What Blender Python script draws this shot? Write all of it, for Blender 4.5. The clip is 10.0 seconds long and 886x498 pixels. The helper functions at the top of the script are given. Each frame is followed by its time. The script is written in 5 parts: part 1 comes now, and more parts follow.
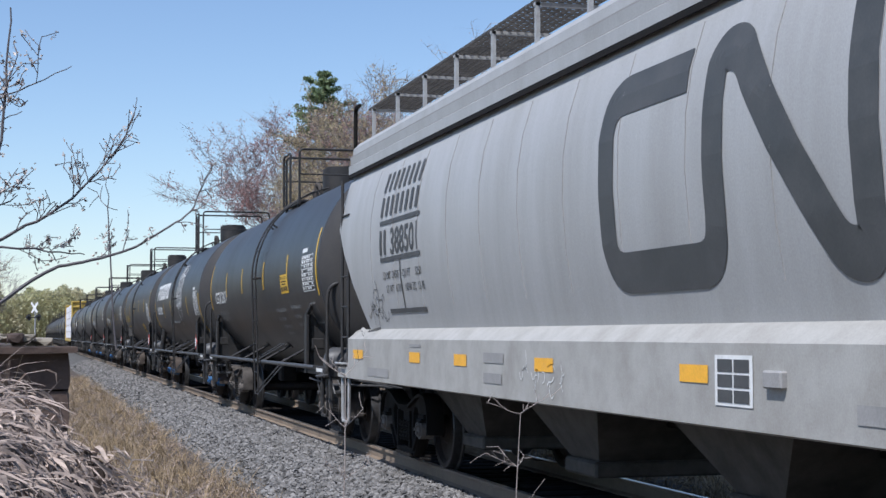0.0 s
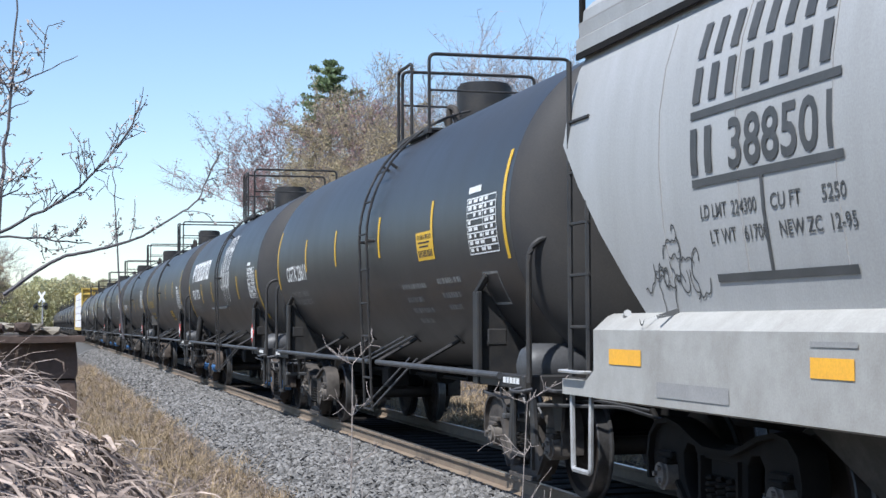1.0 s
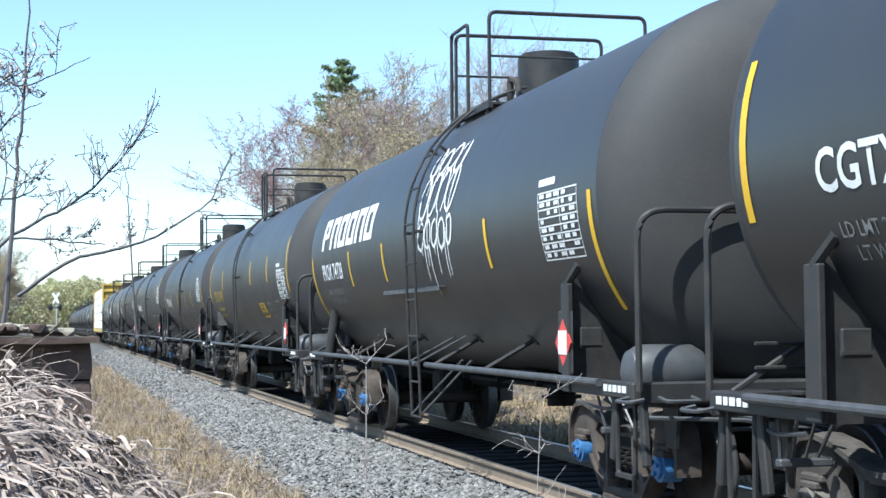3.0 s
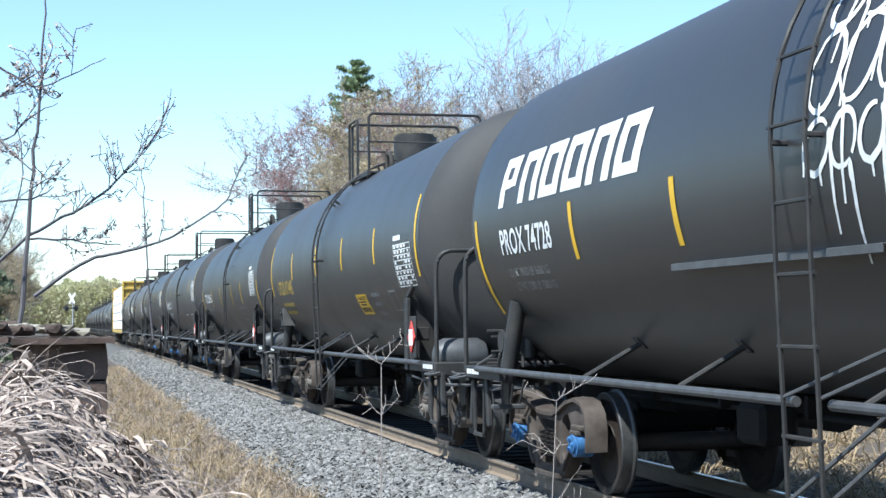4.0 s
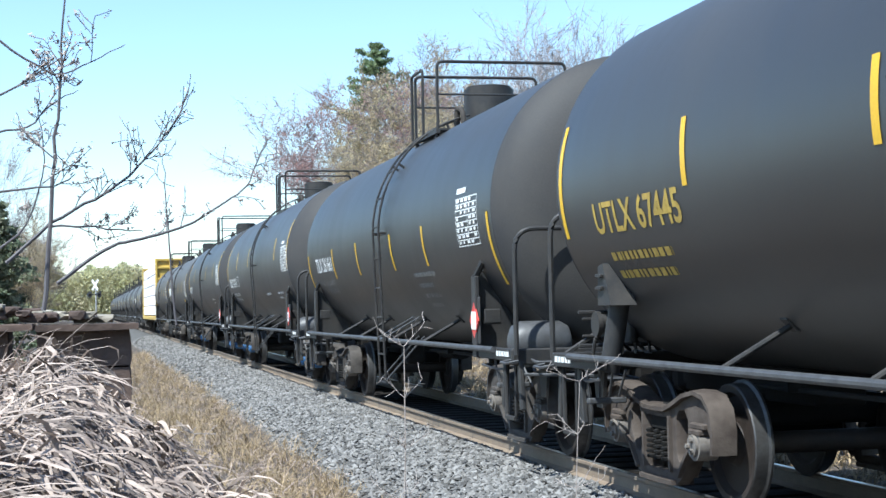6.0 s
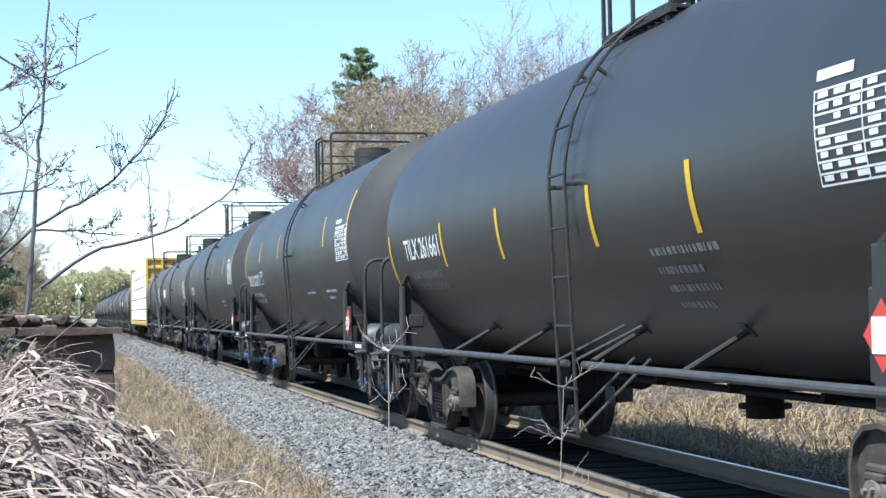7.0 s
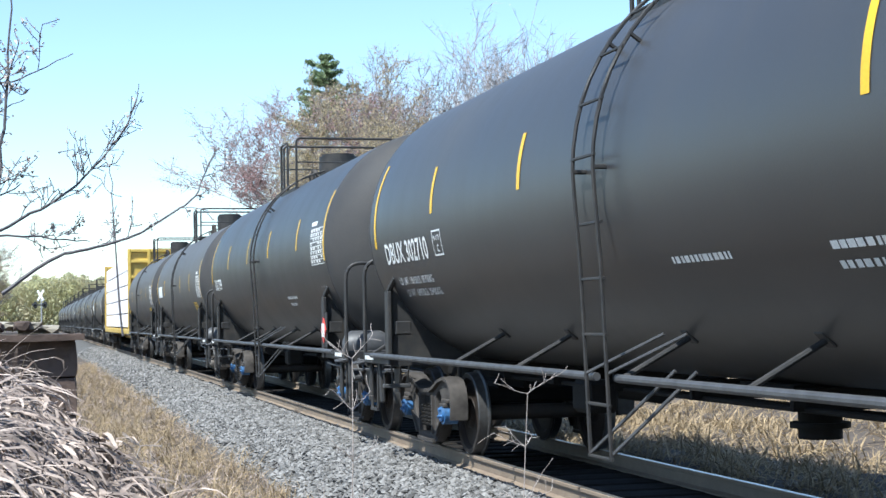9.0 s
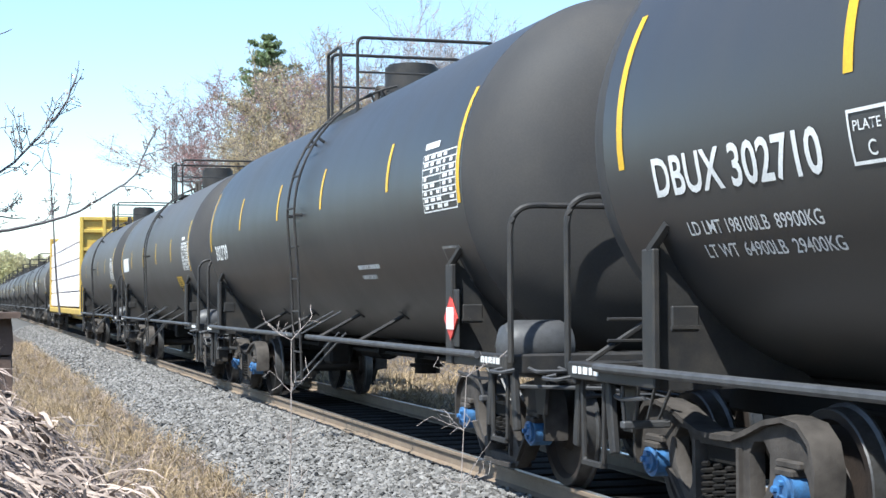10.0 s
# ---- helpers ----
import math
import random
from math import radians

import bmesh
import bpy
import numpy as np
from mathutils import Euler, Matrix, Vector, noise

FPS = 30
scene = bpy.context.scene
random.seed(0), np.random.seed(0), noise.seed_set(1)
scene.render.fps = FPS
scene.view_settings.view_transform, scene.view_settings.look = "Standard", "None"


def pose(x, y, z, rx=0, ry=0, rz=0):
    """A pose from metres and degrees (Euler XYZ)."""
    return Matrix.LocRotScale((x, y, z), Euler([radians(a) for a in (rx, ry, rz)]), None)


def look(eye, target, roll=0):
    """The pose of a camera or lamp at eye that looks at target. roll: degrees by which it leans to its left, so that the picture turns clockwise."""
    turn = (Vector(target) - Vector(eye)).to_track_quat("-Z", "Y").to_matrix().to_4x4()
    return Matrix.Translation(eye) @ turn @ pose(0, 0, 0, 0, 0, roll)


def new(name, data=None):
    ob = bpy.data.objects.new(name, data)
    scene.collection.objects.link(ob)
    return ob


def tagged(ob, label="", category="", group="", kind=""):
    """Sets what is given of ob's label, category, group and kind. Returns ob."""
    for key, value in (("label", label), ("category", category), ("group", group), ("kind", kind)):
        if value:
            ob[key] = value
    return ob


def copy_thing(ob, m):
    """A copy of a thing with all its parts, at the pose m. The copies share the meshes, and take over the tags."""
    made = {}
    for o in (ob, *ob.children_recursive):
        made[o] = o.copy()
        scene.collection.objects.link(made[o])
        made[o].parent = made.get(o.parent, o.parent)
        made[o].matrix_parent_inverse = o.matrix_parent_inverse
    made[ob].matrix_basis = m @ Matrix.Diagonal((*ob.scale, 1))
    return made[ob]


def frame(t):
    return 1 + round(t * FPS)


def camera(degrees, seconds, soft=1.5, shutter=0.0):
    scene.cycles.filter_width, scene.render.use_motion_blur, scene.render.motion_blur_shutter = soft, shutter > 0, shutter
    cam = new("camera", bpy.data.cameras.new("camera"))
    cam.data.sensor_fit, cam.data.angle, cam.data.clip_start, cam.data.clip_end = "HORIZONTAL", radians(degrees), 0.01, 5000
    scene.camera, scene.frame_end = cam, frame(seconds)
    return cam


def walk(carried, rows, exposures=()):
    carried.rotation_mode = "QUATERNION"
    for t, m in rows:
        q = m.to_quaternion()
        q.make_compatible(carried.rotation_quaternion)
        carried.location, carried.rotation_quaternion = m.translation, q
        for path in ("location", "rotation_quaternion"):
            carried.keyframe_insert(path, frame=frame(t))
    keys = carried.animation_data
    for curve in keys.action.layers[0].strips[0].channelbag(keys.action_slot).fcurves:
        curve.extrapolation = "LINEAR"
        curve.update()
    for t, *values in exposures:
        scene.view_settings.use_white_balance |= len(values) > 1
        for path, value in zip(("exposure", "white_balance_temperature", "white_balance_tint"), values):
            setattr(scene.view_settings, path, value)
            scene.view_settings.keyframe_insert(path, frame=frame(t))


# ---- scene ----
EYE = (0.0, 0.0, 1.55)
cam = camera(32.0, 10.0, soft=1.5)
CAMERA_ROWS = [
    (0, -15.09, 3.18, 0.07),
    (0.5, -15.22, 2.83, 0.15),
    (1, -14.84, 2.76, 0.15),
    (1.5, -15.00, 2.68, 0.33),
    (2, -14.79, 2.94, 0.30),
    (2.5, -14.58, 2.77, 0.42),
    (4, -13.78, 2.73, 0.50),
    (4.5, -13.56, 2.76, 0.55),
    (5, -13.62, 1.88, 0.58),
    (5.5, -13.22, 1.90, 0.63),
    (6, -12.96, 2.08, 1.19),
    (7.5, -13.95, 2.27, 1.02),
    (8, -14.38, 2.20, 1.13),
    (8.5, -14.70, 2.42, 0.98),
    (9, -14.87, 2.49, 0.97),
    (9.5, -15.31, 2.54, 0.59),
    (10, -17.09, 1.84, 0.27),
]
walk(cam, [(t, pose(*EYE, 90 + p, r, y)) for t, y, p, r in CAMERA_ROWS],
     exposures=[(0.0, 0.14, 5800, 13), (0.7, 0.34, 5850, 12), (1.6, 0.82, 5800, 6), (2.5, 0.98, 5650, 3), (9.5, 0.98, 5800, 5), (10.0, 1.06, 5950, 6)])

# ---- light ----
SUN = Vector((-0.44, -0.34, 0.83)).normalized()
world = bpy.data.worlds.new("sky")
scene.world = world
world.use_nodes = True
wn = world.node_tree.nodes
sky = wn.new("ShaderNodeTexSky")
sky.sky_type = "NISHITA"
sky.sun_disc = False
sky.sun_elevation = math.asin(SUN.z)
sky.sun_rotation = math.atan2(SUN.x, SUN.y)
sky.air_density, sky.dust_density, sky.ozone_density = 1.0, 0.25, 1.4
wn["Background"].inputs["Strength"].default_value = 0.118
world.node_tree.links.new(sky.outputs[0], wn["Background"].inputs["Color"])
sun = new("sun", bpy.data.lights.new("sun", "SUN"))
sun.data.energy, sun.data.angle, sun.data.color = 5.0, radians(0.55), (1.0, 0.95, 0.87)
sun.matrix_world = look(SUN * 60, (0, 0, 0))


# ---- materials ----
def material(name, base, rough=0.6, metal=0.0, tint=None, scale=4.0, amount=0.5, fine=60.0, bump=0.1,
             spec=0.5, streaks=False, by_object=0.0, by_island=0.0, through_light=0.0):
    """A surface with stains on a large scale, grain on a fine one, relief and uneven gloss."""
    m = bpy.data.materials.new(name)
    m.use_nodes = True
    nt = m.node_tree
    n, l = nt.nodes, nt.links
    b = n["Principled BSDF"]
    co = n.new("ShaderNodeTexCoord")
    src = co.outputs["Object"]
    if streaks:
        mp = n.new("ShaderNodeMapping")
        mp.inputs["Scale"].default_value = (1, 1, 0.15)
        l.new(src, mp.inputs["Vector"])
        src = mp.outputs[0]
    big = n.new("ShaderNodeTexNoise")
    big.inputs["Scale"].default_value, big.inputs["Detail"].default_value = scale, 6
    big.inputs["Roughness"].default_value = 0.65
    l.new(src, big.inputs["Vector"])
    small = n.new("ShaderNodeTexNoise")
    small.inputs["Scale"].default_value, small.inputs["Detail"].default_value = fine, 4
    l.new(co.outputs["Object"], small.inputs["Vector"])
    tint = tint or tuple(c * 0.6 for c in base)
    ramp = n.new("ShaderNodeMapRange")
    ramp.inputs["From Min"].default_value, ramp.inputs["From Max"].default_value = 0.38, 0.68
    ramp.inputs["To Max"].default_value = amount
    l.new(big.outputs["Fac"], ramp.inputs["Value"])
    mix = n.new("ShaderNodeMix")
    mix.data_type = "RGBA"
    mix.inputs[6].default_value, mix.inputs[7].default_value = (*base, 1), (*tint, 1)
    l.new(ramp.outputs[0], mix.inputs[0])
    hsv = n.new("ShaderNodeHueSaturation")
    l.new(mix.outputs[2], hsv.inputs["Color"])
    val = n.new("ShaderNodeMapRange")
    val.inputs["To Min"].default_value, val.inputs["To Max"].default_value = 0.8, 1.2
    l.new(small.outputs["Fac"], val.inputs["Value"])
    out = val.outputs[0]
    for amt, node, sock in ((by_object, "ShaderNodeObjectInfo", "Random"), (by_island, "ShaderNodeNewGeometry", "Random Per Island")):
        if amt:
            rnd = n.new(node)
            rr = n.new("ShaderNodeMapRange")
            rr.inputs["To Min"].default_value, rr.inputs["To Max"].default_value = 1 - amt, 1 + amt
            l.new(rnd.outputs[sock], rr.inputs["Value"])
            mul = n.new("ShaderNodeMath")
            mul.operation = "MULTIPLY"
            l.new(out, mul.inputs[0])
            l.new(rr.outputs[0], mul.inputs[1])
            out = mul.outputs[0]
    l.new(out, hsv.inputs["Value"])
    l.new(hsv.outputs[0], b.inputs["Base Color"])
    ro = n.new("ShaderNodeMapRange")
    ro.inputs["To Min"].default_value, ro.inputs["To Max"].default_value = max(rough - 0.12, 0.03), min(rough + 0.12, 1)
    l.new(big.outputs["Fac"], ro.inputs["Value"])
    l.new(ro.outputs[0], b.inputs["Roughness"])
    b.inputs["Metallic"].default_value = metal
    b.inputs["Specular IOR Level"].default_value = spec
    if through_light:
        tr = n.new("ShaderNodeBsdfTranslucent")
        l.new(hsv.outputs[0], tr.inputs["Color"])
        both = n.new("ShaderNodeMixShader")
        both.inputs[0].default_value = through_light
        l.new(b.outputs[0], both.inputs[1])
        l.new(tr.outputs[0], both.inputs[2])
        l.new(both.outputs[0], n["Material Output"].inputs["Surface"])
    if bump:
        bp = n.new("ShaderNodeBump")
        bp.inputs["Strength"].default_value, bp.inputs["Distance"].default_value = bump, 0.01
        l.new(small.outputs["Fac"], bp.inputs["Height"])
        l.new(bp.outputs[0], b.inputs["Normal"])
    return m


M = {}
M["tank"] = material("tank_paint", (0.0275, 0.027, 0.0275), 0.43, tint=(0.041, 0.0385, 0.036), scale=0.7, amount=0.7, fine=90, bump=0.05, streaks=True, by_object=0.2, spec=0.8)
M["tank_dusty"] = material("dusty_tank_paint", (0.058, 0.055, 0.052), 0.5, tint=(0.085, 0.078, 0.068), scale=0.9, amount=0.8, fine=90, bump=0.05, streaks=True, by_object=0.25, spec=0.5)
M["tank_head"] = material("head_paint", (0.039, 0.038, 0.0385), 0.7, tint=(0.062, 0.057, 0.052), scale=1.2, amount=0.6, fine=60, bump=0.06, spec=0.3)
M["fit"] = material("fitting_paint", (0.022, 0.022, 0.023), 0.55, tint=(0.06, 0.052, 0.044), scale=5, amount=0.5, spec=0.35)
M["rod"] = material("worn_rail_paint", (0.065, 0.065, 0.068), 0.5, tint=(0.03, 0.03, 0.03), scale=7, amount=0.7)
M["truck"] = material("dusty_cast_steel", (0.074, 0.065, 0.058), 0.85, tint=(0.026, 0.023, 0.021), scale=5, amount=0.9, fine=40, bump=0.35, by_object=0.25, spec=0.25)
M["rust_truck"] = material("rusty_cast_steel", (0.085, 0.069, 0.058), 0.85, tint=(0.035, 0.026, 0.022), scale=5, amount=0.9, fine=40, bump=0.35, spec=0.25)
# grimy steel taken near black, so the colour also holds the underbody shade
M["under"] = material("grimy_shaded_steel", (0.008, 0.0075, 0.007), 0.85, tint=(0.022, 0.018, 0.015), scale=6, amount=0.5, bump=0.2, spec=0.2)
M["tread"] = material("polished_tread", (0.085, 0.082, 0.08), 0.45, metal=0.6, tint=(0.035, 0.03, 0.028), scale=10, amount=0.6)
M["wheel"] = material("oily_wheel_plate", (0.02, 0.016, 0.014), 0.65, tint=(0.05, 0.034, 0.026), scale=8, amount=0.5, bump=0.2, spec=0.3)
M["cap_blue"] = material("blue_bearing_cap", (0.05, 0.16, 0.36), 0.55, tint=(0.03, 0.045, 0.07), scale=14, amount=0.7)
M["cap_grey"] = material("dusty_bearing_cap", (0.17, 0.15, 0.13), 0.7, tint=(0.06, 0.05, 0.045), scale=12, amount=0.7)
M["yellow"] = material("yellow_reflector", (0.66, 0.40, 0.012), 0.45, tint=(0.52, 0.31, 0.02), scale=3, amount=0.5, bump=0.0)
M["white"] = material("white_stencil", (0.74, 0.74, 0.72), 0.55, tint=(0.45, 0.45, 0.44), scale=5, amount=0.5, bump=0.0)
M["dim"] = material("faded_stencil", (0.26, 0.255, 0.24), 0.6, tint=(0.10, 0.10, 0.10), scale=9, amount=0.7, bump=0.0)
M["gold"] = material("gold_stencil", (0.48, 0.33, 0.06), 0.55, tint=(0.22, 0.15, 0.04), scale=9, amount=0.6, bump=0.0)
M["red"] = material("red_placard", (0.55, 0.05, 0.04), 0.45, tint=(0.35, 0.04, 0.03), bump=0.0)
M["hopper"] = material("weathered_grey_paint", (0.36, 0.36, 0.355), 0.5, tint=(0.27, 0.265, 0.25), scale=1.6, amount=0.7, fine=70, bump=0.05, streaks=True)
M["hopper_sill"] = material("pale_sill_paint", (0.37, 0.36, 0.335), 0.55, tint=(0.24, 0.225, 0.20), scale=2.5, amount=0.7, fine=70, bump=0.06)
M["hopper_dark"] = material("charcoal_lettering", (0.05, 0.052, 0.052), 0.6, tint=(0.085, 0.085, 0.085), scale=3, amount=0.7, bump=0.0)
M["seam"] = material("seam_dirt", (0.24, 0.235, 0.225), 0.7, tint=(0.32, 0.31, 0.30), scale=3, amount=0.7)
M["galv"] = material("galvanised_steel", (0.42, 0.42, 0.42), 0.5, metal=0.3, tint=(0.25, 0.24, 0.22), scale=8, amount=0.6)
M["patch_orange"] = material("orange_reflector", (0.83, 0.42, 0.03), 0.45, tint=(0.6, 0.31, 0.05), scale=6, amount=0.5, bump=0.0)
M["lumber"] = material("white_lumber_wrap", (0.80, 0.78, 0.79), 0.5, tint=(0.62, 0.58, 0.60), scale=2, amount=0.5, bump=0.1, by_object=0.06)
M["car_yellow"] = material("yellow_car_paint", (0.52, 0.36, 0.07), 0.5, tint=(0.30, 0.20, 0.06), scale=2, amount=0.7)
M["rail"] = material("rail_rust", (0.17, 0.125, 0.088), 0.8, tint=(0.23, 0.18, 0.125), scale=4, amount=0.7, bump=0.2)
M["railhead"] = material("rail_head_steel", (0.40, 0.39, 0.38), 0.3, metal=0.8, tint=(0.25, 0.22, 0.2), scale=6, amount=0.5)
M["tie"] = material("creosote_tie", (0.014, 0.0125, 0.0115), 0.95, tint=(0.022, 0.019, 0.017), scale=5, amount=0.8, bump=0.5, by_object=0.3, spec=0.1)
# near-black ballast: the train's shade put into the bed colour between the rails
M["shaded_bed"] = material("train_shade_ballast", (0.018, 0.016, 0.015), 0.95, tint=(0.010, 0.009, 0.0085), scale=6, amount=0.8, fine=30, bump=1.0, spec=0.2)
M["stone"] = material("ballast_stone", (0.165, 0.158, 0.15), 0.85, tint=(0.085, 0.078, 0.072), scale=5, amount=0.7, fine=50, bump=0.3, by_island=0.6)
# grime colour darkened further to carry the shade under the hopper
M["grime_shade"] = material("grimy_dimmed_steel", (0.075, 0.068, 0.06), 0.8, tint=(0.03, 0.027, 0.024), scale=4, amount=0.8, bump=0.2)
M["bed"] = material("ballast_bed", (0.09, 0.085, 0.078), 0.95, tint=(0.05, 0.047, 0.043), scale=14, amount=0.9, fine=30, bump=1.0)
M["soil"] = material("verge_soil", (0.085, 0.066, 0.05), 0.95, tint=(0.045, 0.034, 0.028), scale=2.5, amount=0.8, fine=25, bump=0.8)
M["straw"] = material("grey_dead_grass", (0.40, 0.32, 0.265), 0.8, tint=(0.065, 0.043, 0.038), scale=9, amount=0.8, bump=0.0, by_island=0.65, through_light=0.12)
M["gold_grass"] = material("golden_dead_grass", (0.33, 0.245, 0.14), 0.75, tint=(0.20, 0.145, 0.085), scale=3, amount=0.6, bump=0.0, by_island=0.45, through_light=0.25)
M["pale_bark"] = material("pale_bare_bark", (0.30, 0.275, 0.275), 0.85, tint=(0.22, 0.195, 0.19), scale=5, amount=0.7, bump=0.3)
M["bark"] = material("grey_bark", (0.21, 0.18, 0.17), 0.85, tint=(0.13, 0.11, 0.105), scale=5, amount=0.7, bump=0.3)
M["twig"] = material("bush_bark", (0.085, 0.077, 0.082), 0.75, tint=(0.14, 0.125, 0.125), scale=9, amount=0.6, bump=0.2)
M["pale_twig"] = material("pale_dry_stalk", (0.36, 0.31, 0.28), 0.7, tint=(0.22, 0.18, 0.16), scale=9, amount=0.6, bump=0.2)
M["bud"] = material("pale_buds", (0.62, 0.57, 0.52), 0.7, tint=(0.5, 0.42, 0.40), scale=9, amount=0.6, bump=0.0, by_island=0.4, through_light=0.4)
M["red_bud"] = material("red_maple_buds", (0.40, 0.235, 0.225), 0.8, tint=(0.38, 0.28, 0.235), scale=0.6, amount=0.7, bump=0.0, by_island=0.2, through_light=0.35)
M["tan_bud"] = material("tan_spring_buds", (0.44, 0.37, 0.22), 0.8, tint=(0.37, 0.28, 0.20), scale=0.5, amount=0.7, bump=0.0, by_island=0.2, through_light=0.35)
M["green_bud"] = material("fresh_green_leaves", (0.46, 0.46, 0.23), 0.8, tint=(0.44, 0.38, 0.28), scale=0.08, amount=0.9, bump=0.0, by_island=0.15, through_light=0.4)
M["needle"] = material("pine_needles", (0.14, 0.195, 0.09), 0.7, tint=(0.20, 0.22, 0.10), scale=0.8, amount=0.6, bump=0.0, by_island=0.3, through_light=0.3)
M["cedar"] = material("cedar_foliage", (0.13, 0.16, 0.09), 0.8, tint=(0.22, 0.19, 0.13), scale=0.6, amount=0.6, bump=0.0, by_island=0.4, through_light=0.3)
M["rockface"] = material("old_stone_block", (0.13, 0.088, 0.068), 0.95, tint=(0.05, 0.034, 0.028), scale=3.5, amount=0.9, fine=22, bump=0.8, by_object=0.25)
M["pale_rock"] = material("pale_limestone", (0.30, 0.27, 0.215), 0.85, tint=(0.20, 0.17, 0.13), scale=6, amount=0.7, fine=40, bump=0.4, by_object=0.25)
M["signal"] = material("signal_black", (0.02, 0.02, 0.02), 0.5)


# ---- building helpers ----
def part(name, bm, mat, parent=None, label="", smooth=True):
    me = bpy.data.meshes.new(name)
    bm.normal_update()
    bm.to_mesh(me)
    bm.free()
    for m in (mat if isinstance(mat, (list, tuple)) else [mat]):
        me.materials.append(m)
    if smooth:
        me.shade_smooth()
        me.set_sharp_from_angle(angle=radians(35))
    ob = new(name, me)
    if parent:
        ob.parent = parent
    if label:
        ob["label"] = label
    return ob


def box(bm, c, s, bevel=0.0, m=None):
    r = bmesh.ops.create_cube(bm, size=1.0, matrix=Matrix.Translation(c) @ (m or Matrix()) @ Matrix.Diagonal((*s, 1)))
    if bevel:
        edges = {e for v in r["verts"] for e in v.link_edges}
        bmesh.ops.bevel(bm, geom=list(edges), offset=bevel, segments=1, affect="EDGES", profile=0.5)
    return bm


def rod(bm, a, b, r, seg=8, r2=None):
    a, b = Vector(a), Vector(b)
    d = b - a
    m = Matrix.Translation((a + b) / 2) @ d.to_track_quat("Z", "Y").to_matrix().to_4x4()
    bmesh.ops.create_cone(bm, cap_ends=True, segments=seg, radius1=r, radius2=r if r2 is None else r2, depth=d.length, matrix=m)
    return bm


def tube(bm, pts, radii, seg=6, mat=0):
    """A bent tapering tube through points."""
    pts = [Vector(p) for p in pts]
    if not isinstance(radii, (list, tuple)):
        radii = [radii] * len(pts)
    rings, up = [], Vector((0.31, 0.22, 0.92)).normalized()
    for i, p in enumerate(pts):
        d = (pts[min(i + 1, len(pts) - 1)] - pts[max(i - 1, 0)]).normalized()
        s = d.cross(up)
        s = s.normalized() if s.length > 1e-4 else Vector((1, 0, 0))
        u = s.cross(d)
        rings.append([bm.verts.new(p + radii[i] * (math.cos(k * 6.2832 / seg) * s + math.sin(k * 6.2832 / seg) * u)) for k in range(seg)])
    for a, b in zip(rings, rings[1:]):
        for k in range(seg):
            f = bm.faces.new((a[k], a[(k + 1) % seg], b[(k + 1) % seg], b[k]))
            f.material_index = mat
    for ring, flip in ((rings[0], False), (rings[-1], True)):
        try:
            bm.faces.new(ring if flip else ring[::-1])
        except ValueError:
            pass
    return bm


def bend(pts, r=0.08, n=5):
    """Rounds the corners of a polyline."""
    pts = [Vector(p) for p in pts]
    out = [pts[0]]
    for a, b, c in zip(pts, pts[1:], pts[2:]):
        q = min(r, 0.49 * (a - b).length, 0.49 * (c - b).length)
        u, v = (a - b).normalized() * q, (c - b).normalized() * q
        out += [(b + u) * (1 - k) ** 2 + 2 * b * k * (1 - k) + (b + v) * k * k for k in (i / n for i in range(n + 1))]
    return out + [pts[-1]]


def lathe_y(bm, profile, seg=48, c=(0, 0, 0)):
    """Turns (y, radius) pairs round the y axis through c."""
    rings = []
    for y, r in profile:
        if r < 1e-4:
            rings.append([bm.verts.new((c[0], c[1] + y, c[2]))])
        else:
            rings.append([bm.verts.new((c[0] + r * math.cos(k * 2 * math.pi / seg), c[1] + y, c[2] + r * math.sin(k * 2 * math.pi / seg))) for k in range(seg)])
    for a, b in zip(rings, rings[1:]):
        for k in range(seg):
            j = (k + 1) % seg
            if len(a) == 1 and len(b) == 1:
                continue
            if len(a) == 1:
                bm.faces.new((a[0], b[j], b[k]))
            elif len(b) == 1:
                bm.faces.new((a[k], a[j], b[0]))
            else:
                bm.faces.new((a[k], a[j], b[j], b[k]))
    bmesh.ops.recalc_face_normals(bm, faces=bm.faces)
    return bm


def prism(bm, poly, x0, x1):
    """A (y, z) outline drawn out along x."""
    a = [bm.verts.new((x0, y, z)) for y, z in poly]
    b = [bm.verts.new((x1, y, z)) for y, z in poly]
    n = len(poly)
    fs = [bm.faces.new(a), bm.faces.new(b[::-1])] + [bm.faces.new((a[i], b[i], b[(i + 1) % n], a[(i + 1) % n])) for i in range(n)]
    bmesh.ops.recalc_face_normals(bm, faces=fs)
    return bm


def raw(name, verts, faces, mat, parent=None, label="", smooth=False):
    me = bpy.data.meshes.new(name)
    me.from_pydata(np.asarray(verts).tolist(), [], np.asarray(faces).tolist() if not isinstance(faces, list) else faces)
    me.materials.append(mat)
    if smooth:
        me.shade_smooth()
    ob = new(name, me)
    if parent:
        ob.parent = parent
    if label:
        ob["label"] = label
    return ob


